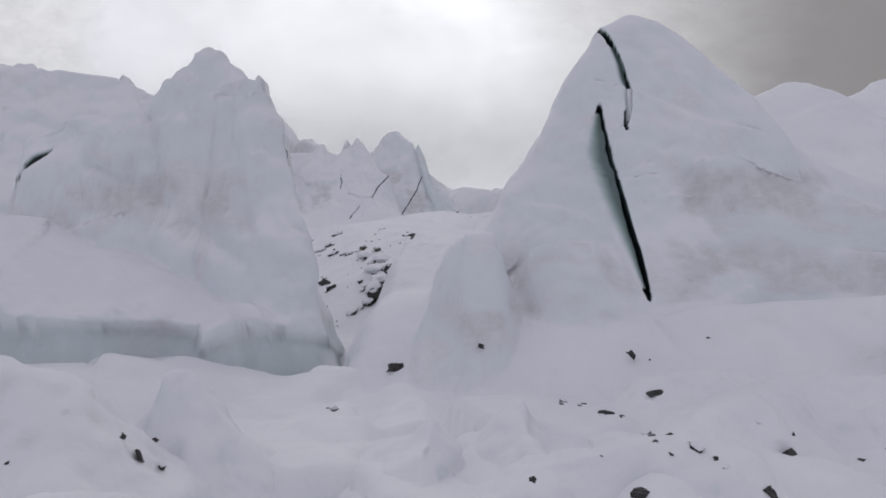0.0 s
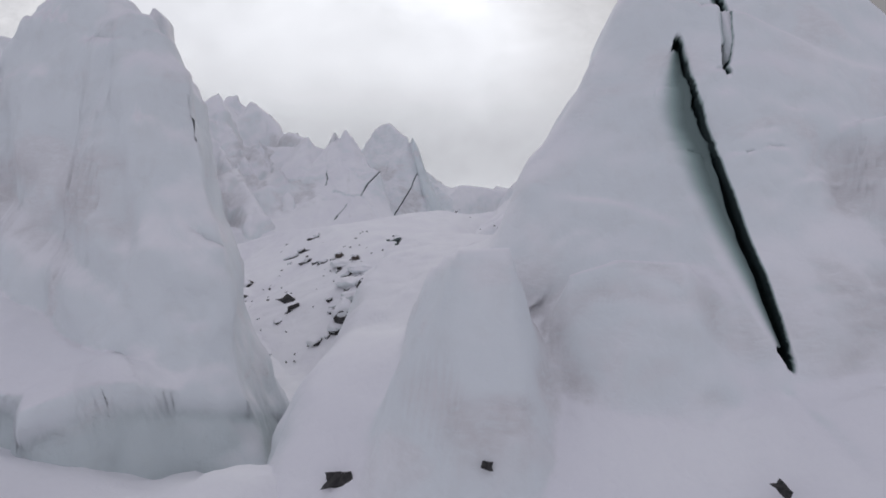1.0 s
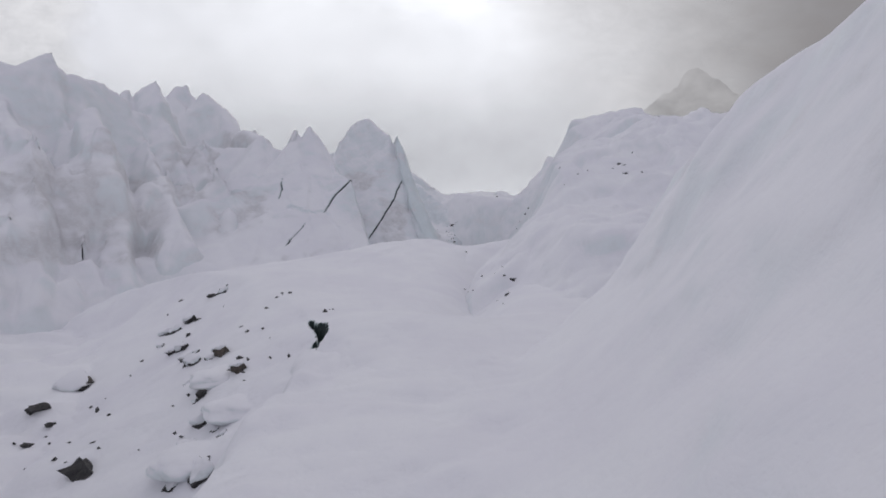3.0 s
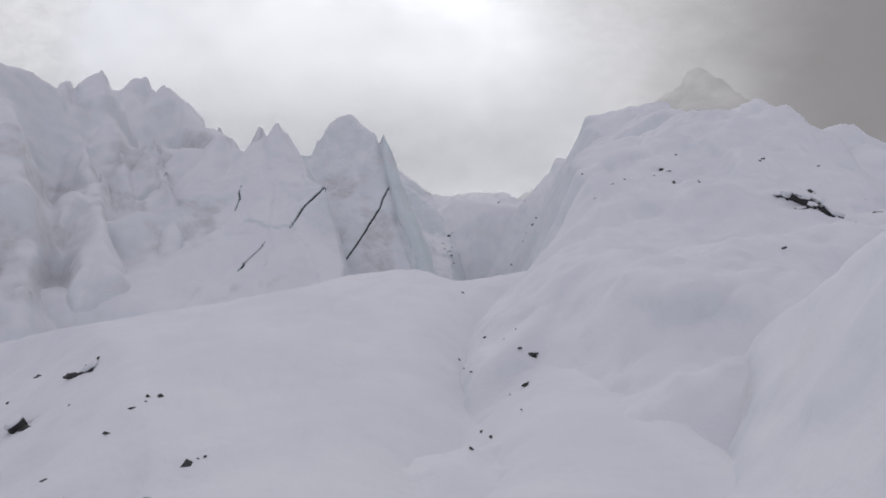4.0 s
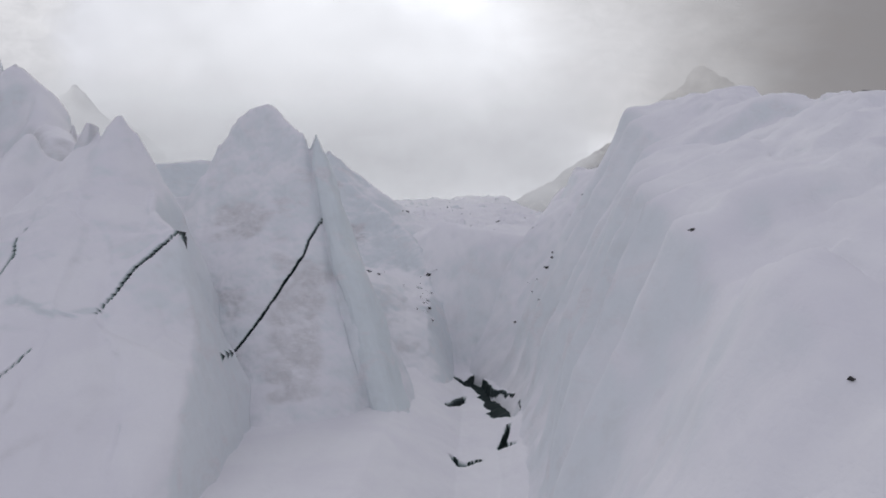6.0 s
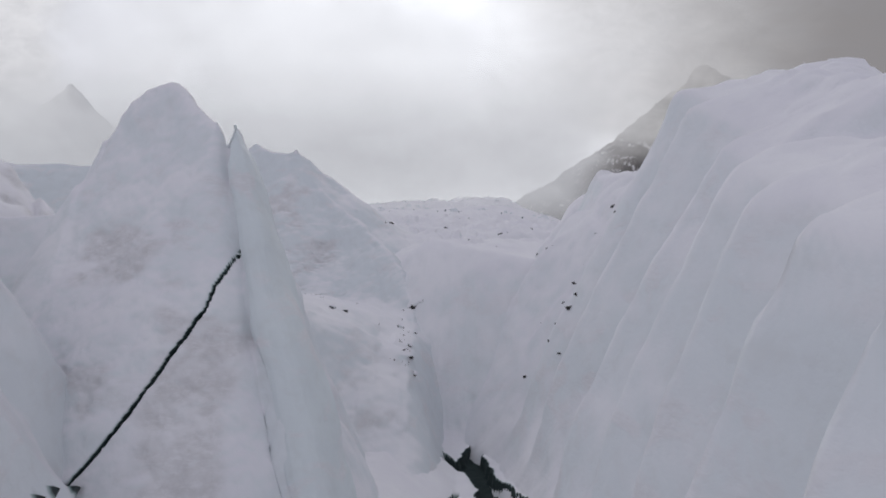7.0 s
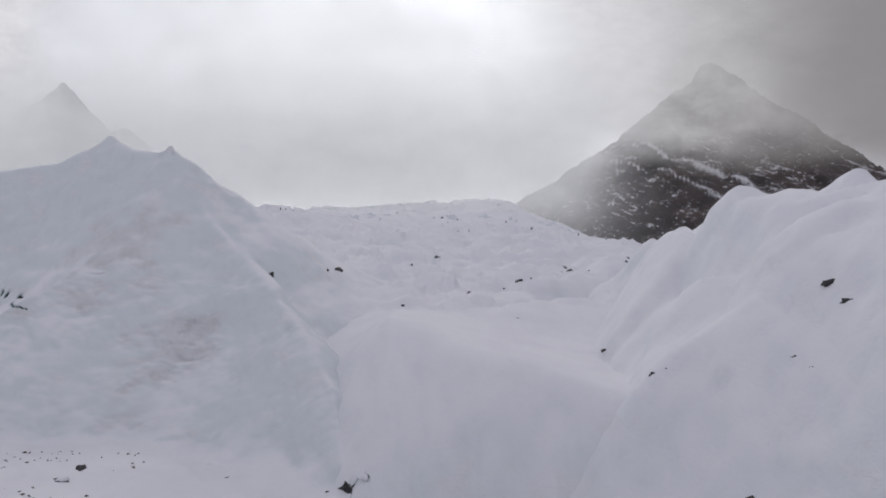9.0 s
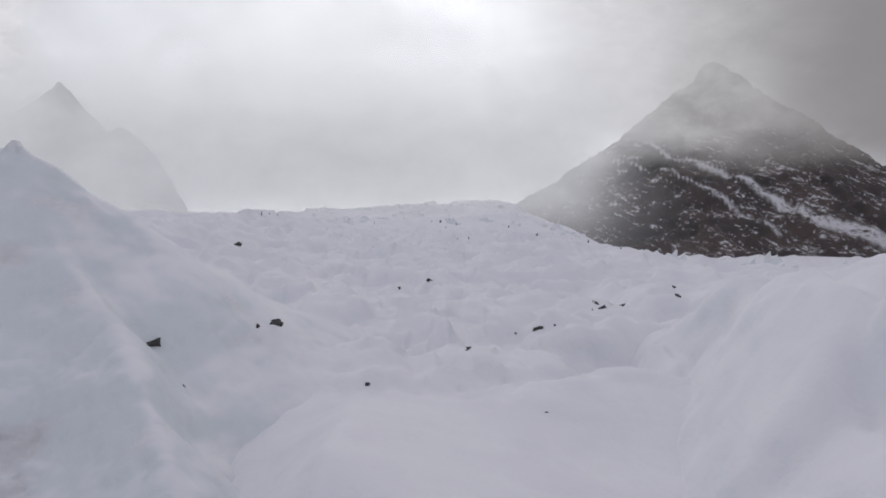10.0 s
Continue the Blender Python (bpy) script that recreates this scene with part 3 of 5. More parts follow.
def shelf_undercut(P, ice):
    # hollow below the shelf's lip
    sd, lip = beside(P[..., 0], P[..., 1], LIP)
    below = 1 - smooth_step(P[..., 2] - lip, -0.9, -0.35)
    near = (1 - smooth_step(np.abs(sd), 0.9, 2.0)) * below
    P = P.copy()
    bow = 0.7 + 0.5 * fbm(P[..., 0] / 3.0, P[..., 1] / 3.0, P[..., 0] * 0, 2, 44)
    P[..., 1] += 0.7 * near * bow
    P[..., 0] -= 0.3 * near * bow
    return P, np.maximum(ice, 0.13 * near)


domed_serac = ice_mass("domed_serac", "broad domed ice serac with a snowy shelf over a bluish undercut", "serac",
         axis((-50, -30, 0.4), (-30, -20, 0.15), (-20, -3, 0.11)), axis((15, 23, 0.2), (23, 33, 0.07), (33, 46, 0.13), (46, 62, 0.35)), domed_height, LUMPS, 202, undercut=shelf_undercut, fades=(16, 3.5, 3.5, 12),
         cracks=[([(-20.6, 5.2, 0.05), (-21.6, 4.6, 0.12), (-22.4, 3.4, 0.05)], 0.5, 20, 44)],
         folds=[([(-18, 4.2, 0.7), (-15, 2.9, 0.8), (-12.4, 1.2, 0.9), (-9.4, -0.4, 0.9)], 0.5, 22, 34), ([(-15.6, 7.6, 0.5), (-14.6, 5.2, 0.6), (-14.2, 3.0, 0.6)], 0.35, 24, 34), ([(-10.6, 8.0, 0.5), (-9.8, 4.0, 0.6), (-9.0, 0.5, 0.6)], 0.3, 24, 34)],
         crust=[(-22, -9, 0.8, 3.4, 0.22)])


part("ice_pillar", slab([(-9.8, 5.0), (-9.6, 8.0), (-9.25, 8.75), (-8.95, 8.4), (-8.75, 6.6), (-8.6, 5.0)], 30.0, 0.05, 1.0, 6), SERAC, domed_serac, "short pillar of ice on the edge of the dome")


# drifts and ice ribs on the near ground
def mound(label, line, left, right, seed, pad=3.0, crest=0.3):
    px, py = [p[0] for p in line], [p[1] for p in line]

    def height(X, Y):
        return ridge(X, Y, line, left, right, crest, (0.6, 0.6)) + 0.12 * facets(X, Y, 1.1, seed, 9)
    ice_mass("snow_mound", label, "snow mound", axis((min(px) - pad, max(px) + pad, 0.09)), axis((min(py) - pad, max(py) + pad, 0.09)), height,
             [(1.3, 0.36, 0.8), (0.5, 0.12, 0.7), (0.2, 0.03, 0.6)], seed, group="near drifts", margin=1.2)


mound("tall rounded snow drift with a frozen crust", [(-13, 9.6, -1.2), (-8.6, 10.6, -1.7), (-7.3, 11.0, -2.1), (-6.6, 10.4, -3.0)], (1.3, 5), (1.2, 5), 901)
mound("low lumpy snow drift below the taller one", [(-6.4, 8.0, -3.2), (-4.6, 8.4, -3.5), (-3.6, 8.6, -4.4)], (1.0, 4), (0.9, 4), 902)
mound("small upright tooth of bare ice", [(-6.5, 13.9, -3.5), (-6.1, 13.8, -2.8), (-5.7, 13.8, -2.62), (-5.4, 13.3, -3.3), (-5.0, 12.5, -4.1)], (2.6, 4), (2.4, 4), 903, 2.5, 0.45)
mound("narrow rib of bluish ice", [(-0.2, 14.2, -3.9), (-0.4, 12.8, -4.2), (-0.6, 11.6, -4.9)], (2.2, 3), (0.7, 3), 904, 2.5, 0.2)
mound("worn ice rib with two edges", [(1.9, 15.6, -3.9), (2.0, 14.2, -4.3), (2.4, 12.8, -4.9)], (1.6, 3), (0.9, 3), 905, 2.5, 0.25)
mound("long low bank of drifted snow", [(1.6, 11.4, -4.4), (3.4, 12.4, -4.2), (5.6, 13.4, -3.9), (8.5, 15.5, -3.5)], (0.4, 3), (0.8, 4), 906)
mound("small rounded lump of crusted snow", [(-9.4, 12.6, -3.1), (-8.6, 12.8, -2.9), (-7.9, 12.6, -3.5)], (1.2, 4), (1.3, 4), 908, 2.5)
mound("small rounded lump of crusted snow", [(-4.7, 13.6, -4.0), (-4.1, 13.3, -4.3)], (1.2, 3), (1.1, 3), 909, 2.2)
mound("broad drift against the foot of the ice", [(5.6, 17.6, -3.7), (8, 17.0, -3.4), (12, 15, -3.2), (18, 13, -2.8)], (0.5, 3), (0.7, 4), 907)


# the snow hump in mid valley
def hump_height(X, Y):
    crest = [(-28, 75, -1.0), (-17, 78, 1.9), (-10, 80, 3.4), (-3, 82, 4.8), (0.6, 82.4, 5.1), (2.7, 81.2, 4.6), (4.1, 80.6, 4.7), (6, 80.4, 5.0), (8, 81, 5.2)]
    z = ridge(X, Y, crest, (1.3, 12), (0.165, 9), 1.2)
    rim = [(2.2, 46, -0.6), (0.6, 49, 0.7), (-3, 55.5, 0.3), (-7, 60, 0.9), (-11, 67, 1.8), (-15, 74, 1.6)]
    z = smooth_max(z, ridge(X, Y, rim, (0.42, 5), (0.06, 4), 0.6), 0.7)
    gully = ridge(X, Y, [(2.4, 56, 0), (3.6, 66, 0), (4.6, 75, 0), (7.0, 81, 0), (9, 95, 0)], (0.8, 3), (0.8, 3), 0.8)
    z = z - 2.4 * np.exp(gully * 0.9) * (1 - smooth_step(Y, 72, 80)) * smooth_step(Y, 54, 60)
    side = np.interp(Y, [30, 38, 45.5, 50, 56, 67, 74, 80, 90], [4.0, 2.0, 0.6, -0.6, -3.4, -9.5, -15, -25, -34])
    side = side + 0.9 * fbm(X / 4, Y / 4, X * 0, 3, 23)
    z = z - 0.42 * np.maximum(side - X, 0) - 0.30 * np.maximum(48 - Y, 0)
    return z + 0.25 * fbm(X / 5, Y / 5, X * 0, 3, 9)


snow_hump = ice_mass("snow_hump", "smooth rounded hump of fresh snow across the valley", "snow hump",
         axis((-34, -6, 0.22), (-6, -1, 0.08), (-1, 12, 0.2)), axis((33, 49, 0.22), (49, 59, 0.08), (59, 98, 0.22)), hump_height, [(3.0, 0.25, 0.6), (0.8, 0.10, 0.6), (0.35, 0.03, 0.6)], 303,
         pits=[([(-3.7, 56.2, 0.15), (-3.4, 55.6, 0.28), (-2.9, 54.4, 0.36), (-2.6, 53.0, 0.32), (-2.8, 51.6, 0.12)], 0.7)])


# the slope and high shoulder on the right
FOOT = [(50, 6, -1.5), (58, 4.2, 0), (66, 3.4, 1.0), (74.6, 4.4, 2.6), (79, 6.2, 3.6), (86, 7.8, 2.5), (95, 9, 0.3), (105, 10, -0.8), (119, 11.0, -0.4), (128, 10.8, 0.2), (133, 10.6, 2.2),
        (136, 12.5, 8.0), (138.6, 14.4, 13.4), (150, 17, 14.4), (170, 20, 14.8), (195, 24, 17)]
EDGE = [(50, 12, 2.5), (58, 9, 2.6), (66, 8.8, 5.0), (73, 10.2, 7.2), (79.6, 11.4, 8.6), (91, 13.4, 12.7), (97, 15, 14), (103, 16.3, 15.4), (114.6, 20.8, 18.3), (127, 23.2, 24.8), (130.5, 24.3, 22.8),
        (134.4, 20.6, 17.4), (143, 20.8, 20.0), (150, 21, 19.4), (170, 24, 16.8), (195, 28, 18)]
RIM = [(50, 22, 4), (60, 18, 4.4), (69, 18.5, 6.6), (79, 22, 8.7), (84, 23.4, 11.2), (91, 25, 15.6), (98, 26.2, 19), (112, 26, 21.4), (127, 26, 25), (132, 26.5, 22.8), (140, 27, 21.6), (150, 25, 20.2),
       (170, 28, 17.3), (195, 34, 18.5)]


def shoulder_height(X, Y):
    brink, ledge, outer = ([(y, x + dx, z + dz) for y, x, z in RIM] for dx, dz in ((7.4, 0.2), (8.8, -2.6), (30, -5.0)))
    z = loft(X, Y, [FOOT, EDGE, RIM, brink, ledge, outer], 1.6, (1.5, 0.05))
    # overlapping fins of snow: each rises slowly to a crest and breaks off behind it
    along = Y + 0.05 * X - 0.8 + 0.7 * fbm(X / 9, z / 6, X * 0, 2, 77)
    crests = [80, 86, 91, 95, 99.2, 103.6, 109, 115.4, 122, 128, 136]
    ks = np.clip(np.searchsorted(crests, along) - 1, 0, len(crests) - 2)
    near, wide = np.array(crests)[ks], np.diff(crests)[ks]
    u = np.clip((along - near) / wide, 0, 1)
    fin = np.where(u < 0.12, 1 - smooth_step(u, 0.0, 0.12), ((u - 0.12) / 0.88) ** 1.4)
    xe = np.interp(Y, [p[0] for p in EDGE], [p[1] for p in EDGE])
    band = smooth_step(Y, 86, 96) * (1 - smooth_step(Y, 126, 134)) * (1 - smooth_step(X - xe, -1, 5))
    out = 2.7 * (fin - 0.4) * band * smooth_step(z, 0, 4)
    z = blurred(loft(X + out, Y, [FOOT, EDGE, RIM, brink, ledge, outer], 1.6, (1.5, 0.05)), 3)
    blocks = 0.75 * facets(X, Y, 7, 61, 14, 0.6) + 0.38 * facets(X, Y, 3.2, 63, 12, 0.5) + 0.12 * facets(X, Y, 0.9, 64, 12) + 0.12 * fbm(X / 0.8, Y / 0.8, X * 0, 3, 65)
    z = z + 0.9 * fbm(X / 3.5, Y / 3.5, X * 0, 3, 66) * smooth_step(X - xe, 3, 9)
    pillow = np.sqrt(np.abs(value_noise(X / 5.5 + 0.3 * fbm(X / 6, Y / 6, X * 0, 2, 74), Y / 8.0, X * 0, 73)) + 0.02)
    z = z + 1.9 * (pillow - 0.5) * smooth_step(Y, 130, 140) * smooth_step(X - xe, -5, -1)
    return z + blocks * (1 - band) + 0.35 * fbm(X / 6, Y / 6, z * 0, 3, 62)


snow_shoulder = ice_mass("snow_shoulder", "high snow shoulder with a fluted wall over the gully", "ice wall",
         axis((0, 30, 0.2), (30, 70, 0.7)), axis((50, 140, 0.2), (140, 194, 0.4)), shoulder_height, [(5, 0.35, 0.6), (1.2, 0.10, 0.4), (0.4, 0.04, 0.4)], 404, fades=(3.5, 28, 8, 20))


# the jagged row of seracs on the far left side
def twin_height(X, Y):
    peak = [(-27, 121, 16.2), (-19, 121, 15.4), (-15.2, 121, 15.8), (-14.2, 121, 18.2), (-13.2, 121, 20.5), (-12.0, 121, 22.0), (-10.6, 121, 23.0), (-9.4, 120.8, 23.3), (-8.4, 120.2, 22.7),
            (-7.2, 119, 21.6), (-6.1, 118.4, 20.7), (-5.5, 118, 19.2)]
    z = ridge(X, Y, peak, (4.0, 80), (2.3, 50), 0.5, (1.0, 4.0))
    rib = [(-4.9, 118.2, 20.2), (-4.5, 117.2, 18.0), (-3.3, 115.6, 13), (-0.9, 112.8, 6.5), (1.0, 110.8, 1)]
    z = smooth_max(z, ridge(X, Y, rib, (3.4, 60), (5.0, 50), 0.5, (3.0, 3.0)), 0.15)
    for foot in ([(-4.2, 116.2, 14.2), (-5.1, 113.6, 8.5), (-6.2, 111.2, 3.5)], [(-4.2, 116.2, 14.2), (-3.9, 113.4, 8.5), (-3.6, 111, 3)]):
        z = smooth_max(z, ridge(X, Y, foot, (2.6, 30), (2.6, 30), 0.5, (0, 2.0)), 0.5)
    return z + 0.3 * facets(X + 0.3 * z, Y, 5.0, 81, 20, 0.5)


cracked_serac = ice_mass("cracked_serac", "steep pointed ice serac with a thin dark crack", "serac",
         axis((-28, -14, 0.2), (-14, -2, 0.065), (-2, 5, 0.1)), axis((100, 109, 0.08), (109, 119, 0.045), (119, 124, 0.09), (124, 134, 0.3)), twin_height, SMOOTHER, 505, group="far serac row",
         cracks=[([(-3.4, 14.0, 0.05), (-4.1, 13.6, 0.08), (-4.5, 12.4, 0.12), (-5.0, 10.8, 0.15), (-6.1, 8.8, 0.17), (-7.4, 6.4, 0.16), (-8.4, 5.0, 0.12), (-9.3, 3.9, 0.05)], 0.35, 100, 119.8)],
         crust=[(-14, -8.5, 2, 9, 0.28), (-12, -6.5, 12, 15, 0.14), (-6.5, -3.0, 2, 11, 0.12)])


def swept_fin(name, line, section, scales, seed):
    """A standing fin of ice: a cross-section in x and y swept down a line of (x, y, z)."""
    zs = np.linspace(line[0][2], line[-1][2], 120)
    order = sorted(line, key=lambda p: p[2])
    cx, cy = (np.interp(zs, [p[2] for p in order], [p[k] for p in order]) for k in (0, 1))
    size = np.interp(zs, [p[2] for p in order], scales[::-1])
    t = np.linspace(0, len(section) - 1, 40)
    sx, sy = (np.interp(t, range(len(section)), [p[k] for p in section]) for k in (0, 1))
    X, Y, Z = cx[:, None] + size[:, None] * sx, cy[:, None] + size[:, None] * sy, np.repeat(zs[:, None], 40, 1)
    P = roughened(np.stack([X, Y, Z], -1), [(2.5, 0.30, 0.5), (0.7, 0.07, 0.5)], seed)
    return grid_mesh(name, P)


FIN_ICE = snow_material("bare_pale_ice", 1.3, 0.9, (0.69, 0.75, 0.76, 1))
fin = new("ice_fin", swept_fin("ice_fin", [(-4.75, 117.4, 20.3), (-4.6, 117.2, 19.4), (-4.1, 116.7, 17.0), (-2.9, 115.4, 13.0), (-1.6, 114.0, 9.5), (-0.3, 112.6, 6.0), (1.6, 110.6, 0.2)],
                               [(-1.0, 1.6), (-0.95, 0.3), (-0.8, -0.25), (-0.45, -0.42), (0.2, -0.40), (0.6, -0.1), (0.85, 0.8), (1.0, 2.6)], [0.10, 0.36, 0.62, 0.9, 1.0, 1.08, 1.15], 515))
fin.data.materials.append(FIN_ICE)
fin.parent = cracked_serac
fin["label"] = "tall fin of bare bluish ice beside the crack"


def block_height(X, Y):
    crest = [(-30, 113, 18), (-24, 112, 17.5), (-21.6, 110, 19.0), (-20.6, 110, 17.6), (-18.4, 109.5, 17.0), (-17.3, 109, 19.0), (-16.7, 109, 19.3), (-16.2, 109, 17.8), (-15.3, 109, 20.1),
             (-14.3, 109, 19.0), (-13.4, 108.6, 17.0), (-12.4, 107, 15.2), (-10.8, 105, 13.8), (-9.4, 103.3, 12.6)]
    z = ridge(X, Y, crest, (3.0, 26), (1.5, 30), 0.35, (0, 2.0))
    low = [(-32, 97, 7.5), (-26, 98, 9.0), (-20.4, 101.5, 11.6), (-14, 103.2, 12.2), (-9.3, 103.2, 12.6), (-8.7, 105.5, 8.6), (-7.9, 108, 5.0), (-6.6, 110, 1.0)]
    z = smooth_max(z, ridge(X, Y, low, (0.9, 10), (2.9, 24), 0.4, (0, 2.0)), 0.5)
    # slanting ribs that part the face into large planes
    for rib in ([(-14.5, 103, 12.0), (-12.0, 101.3, 8.4), (-9.8, 100.2, 5.2), (-7.6, 99.6, 1.0)], [(-19.5, 101.5, 10.5), (-16.5, 99.4, 7.2), (-13.6, 98.6, 4.0), (-12.2, 97.6, 0.5)], [(-24, 99, 9), (-20.5, 96.6, 5), (-18.5, 95.2, 1.5)]):
        z = smooth_max(z, ridge(X, Y, rib, (2.2, 14), (2.6, 14), 0.6, (0, 1.0)), 0.7)
    # its east side falls off steeply
    east = np.interp(Y, [94, 103.3, 105.5, 108, 110, 116], [-8.4, -9.2, -8.6, -7.8, -6.6, -6.0])
    cut = np.interp(Y, [94, 103.3, 105.5, 108, 110, 113], [12.6, 12.6, 8.6, 5.0, 1.0, -3.0]) + 1.5 * (east - X) + 3.0 * np.maximum(east - X - 2.5, 0) - 2.0 * np.maximum(X - east, 0)
    z = -smooth_max(-z, -cut, 0.5)
    return z + 0.35 * facets(X + 0.3 * z, Y, 5.5, 91, 20, 0.5) + 0.12 * facets(X + 0.3 * z, Y, 2.2, 92, 16, 0.5)


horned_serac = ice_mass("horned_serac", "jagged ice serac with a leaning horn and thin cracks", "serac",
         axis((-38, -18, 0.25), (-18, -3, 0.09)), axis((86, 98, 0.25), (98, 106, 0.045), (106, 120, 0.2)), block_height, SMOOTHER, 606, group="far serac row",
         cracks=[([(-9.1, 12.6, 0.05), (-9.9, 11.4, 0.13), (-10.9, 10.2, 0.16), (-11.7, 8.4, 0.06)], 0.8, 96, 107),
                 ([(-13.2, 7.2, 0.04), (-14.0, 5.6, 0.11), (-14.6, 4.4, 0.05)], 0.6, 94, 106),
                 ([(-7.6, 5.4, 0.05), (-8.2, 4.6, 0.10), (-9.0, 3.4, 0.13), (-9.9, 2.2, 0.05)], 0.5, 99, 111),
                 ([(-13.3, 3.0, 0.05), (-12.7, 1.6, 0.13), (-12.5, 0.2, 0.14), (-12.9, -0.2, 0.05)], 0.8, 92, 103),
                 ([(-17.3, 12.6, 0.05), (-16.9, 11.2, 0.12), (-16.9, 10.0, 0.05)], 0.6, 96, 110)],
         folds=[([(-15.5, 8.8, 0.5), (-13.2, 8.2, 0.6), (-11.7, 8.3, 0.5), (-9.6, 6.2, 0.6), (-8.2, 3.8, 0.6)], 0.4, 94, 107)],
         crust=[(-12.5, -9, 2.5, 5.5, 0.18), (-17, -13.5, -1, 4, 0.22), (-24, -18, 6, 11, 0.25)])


part("ice_horn", slab([(-18.3, 16.0), (-17.9, 17.8), (-17.1, 19.4), (-16.75, 19.2), (-16.9, 17.8), (-16.5, 16.0)], 108.4, 0.0, 0.9, 4), SERAC, horned_serac, "leaning horn of ice")


def wall_height(X, Y):
    crest = [(-80, 92, 29), (-58, 96, 27), (-50, 100, 25.8), (-47, 101, 26.0), (-44, 106, 26.8), (-42, 110, 25.6), (-40, 112, 23.5), (-36, 113, 20), (-28, 112, 16)]
    z = ridge(X, Y, crest, (1.0, 20), (2.4, 34), 0.8)
    high = [(-52, 133, 26), (-46, 133, 28), (-43.5, 133, 29.5), (-42.2, 133, 31.0), (-40.5, 133, 29.5), (-38, 132, 28), (-34.3, 130, 25.6), (-30.3, 125, 21.8), (-24, 116, 18)]
    z = smooth_max(z, ridge(X, Y, high, (1.4, 20), (2.2, 36), 1.4), 0.9)
    # slanting ribs of broken blocks that run down to the snow field
    ribs = ([(-66, 92, 24), (-52, 86, 13), (-45, 79, 5), (-41, 74, 0.5)], [(-47, 99, 23.5), (-38, 90, 14), (-33, 83, 7.5), (-29.3, 78, 1.2)], [(-42, 105, 23.5), (-34, 96, 14.5), (-29, 90, 8), (-25.6, 84, 1.5)],
            [(-36, 109, 20), (-30, 101, 13), (-25.5, 94, 6.5), (-22.5, 89.5, 1.0)], [(-31, 113, 18), (-26, 106, 11.5), (-22, 99, 6), (-19.5, 95, 1.5)], [(-40, 119, 26), (-34, 112, 19.5), (-28, 104, 11)])
    across, along = 0.78 * X + 0.62 * Y, 0.62 * X - 0.78 * Y
    body = z
    for k, rib in enumerate(ribs):
        body = np.maximum(body, ridge(X, Y, rib, (2.6, 70), (1.0, 60), 0.5, (0, 2.0)) + 1.5 * facets(along, across * 0.5, 6.0, 300 + k, 30, 0.5))
    foot = np.interp(X, [-95, -60, -41, -29, -25, -22, -18], [60, 66, 73, 77, 83, 89, 96])
    z = body - 1.1 * np.maximum(foot - Y, 0)
    return z + 1.5 * facets(across, along * 0.4, 5.0, 97, 30, 0.8) + 0.5 * facets(across, along * 0.5, 2.4, 98, 24, 0.7)


ice_mass("serac_wall", "long broken wall of snow-covered ice blocks", "ice wall",
         axis((-95, -64, 0.8), (-64, -18, 0.25)), axis((56, 118, 0.23), (118, 145, 0.4)), wall_height, LUMPS, 707, fades=(26, 3.5, 5, 12),
         crust=[(-40, -26, 3, 13, 0.3), (-34, -22, 14, 22, 0.3)])



# the last pyramid before the upper glacier
def pyramid_height(X, Y):
    crest = [(-52, 152, 23), (-40, 155, 23.6), (-30, 157, 23.8), (-24, 158, 24.0), (-20, 159.4, 24.4), (-18, 159.6, 25.4), (-16.6, 159.7, 26.4), (-14.5, 158.6, 25.2), (-12, 157.4, 25.0),
             (-11.2, 157.2, 25.4), (-10.3, 157, 23.6), (-7.5, 156.5, 20.8), (-5, 156, 18.0), (-2.4, 156, 14.0)]
    z = ridge(X, Y, crest, (0.9, 16), (1.6, 50), 0.3)
    rib = [(-10.6, 157, 23.8), (-4.5, 153, 17.5), (-1.2, 149.5, 15.2), (2.0, 145, 11.5), (3.6, 141, 8.8)]
    z = smooth_max(z, ridge(X, Y, rib, (1.2, 14), (1.25, 20), 0.25), 0.4)
    knoll = [(-26, 126, 13.5), (-13, 127, 12.6), (-7.7, 128.3, 11.6), (-4.4, 129, 9.6), (-1, 130.5, 7.2), (2.0, 132, 4.4), (3.4, 134.7, 4.6), (3.4, 141, 8.4)]
    z = smooth_max(z, ridge(X, Y, knoll, (0.28, 6), (1.9, 18), 0.5), 0.6)
    return z + 0.4 * facets(X, Y, 6.0, 111, 10, 0.5) + 0.08 * facets(X, Y, 1.7, 112, 14, 0.5)


pyramid_serac = ice_mass("pyramid_serac", "grey pyramid of snow-dusted ice with a jagged tip", "serac",
         axis((-56, -25, 0.5), (-25, -14.5, 0.07), (-14.5, 7, 0.15)), axis((116, 143, 0.16), (143, 152, 0.05), (152, 172, 0.16)), pyramid_height, [(4.5, 0.5, 0.4), (1.4, 0.18, 0.4), (0.5, 0.05, 0.4)], 808,
         cracks=[([(-24, 16.5, 0.06), (-22, 16.2, 0.11), (-20.5, 16.1, 0.08), (-18.4, 15.6, 0.12), (-16.8, 15.65, 0.08), (-15.4, 15.2, 0.04)], 0.4, 135, 160),
                 ([(-4.8, 11.3, 0.05), (-3.5, 11.0, 0.18), (-2.2, 10.2, 0.22), (-1.2, 8.9, 0.06)], 0.6, 130, 142),
                 ([(-5.0, 8.6, 0.08), (-4.9, 7.6, 0.16), (-4.8, 7.0, 0.06)], 0.4, 120, 134)],
         crust=[(-10, -5.0, 12.2, 14.8, 0.35), (-9.0, -6.0, 9.6, 12.2, 0.35), (-16, -9, 15, 21, 0.22), (-0.5, 3.5, 0.5, 5.5, 0.3)])

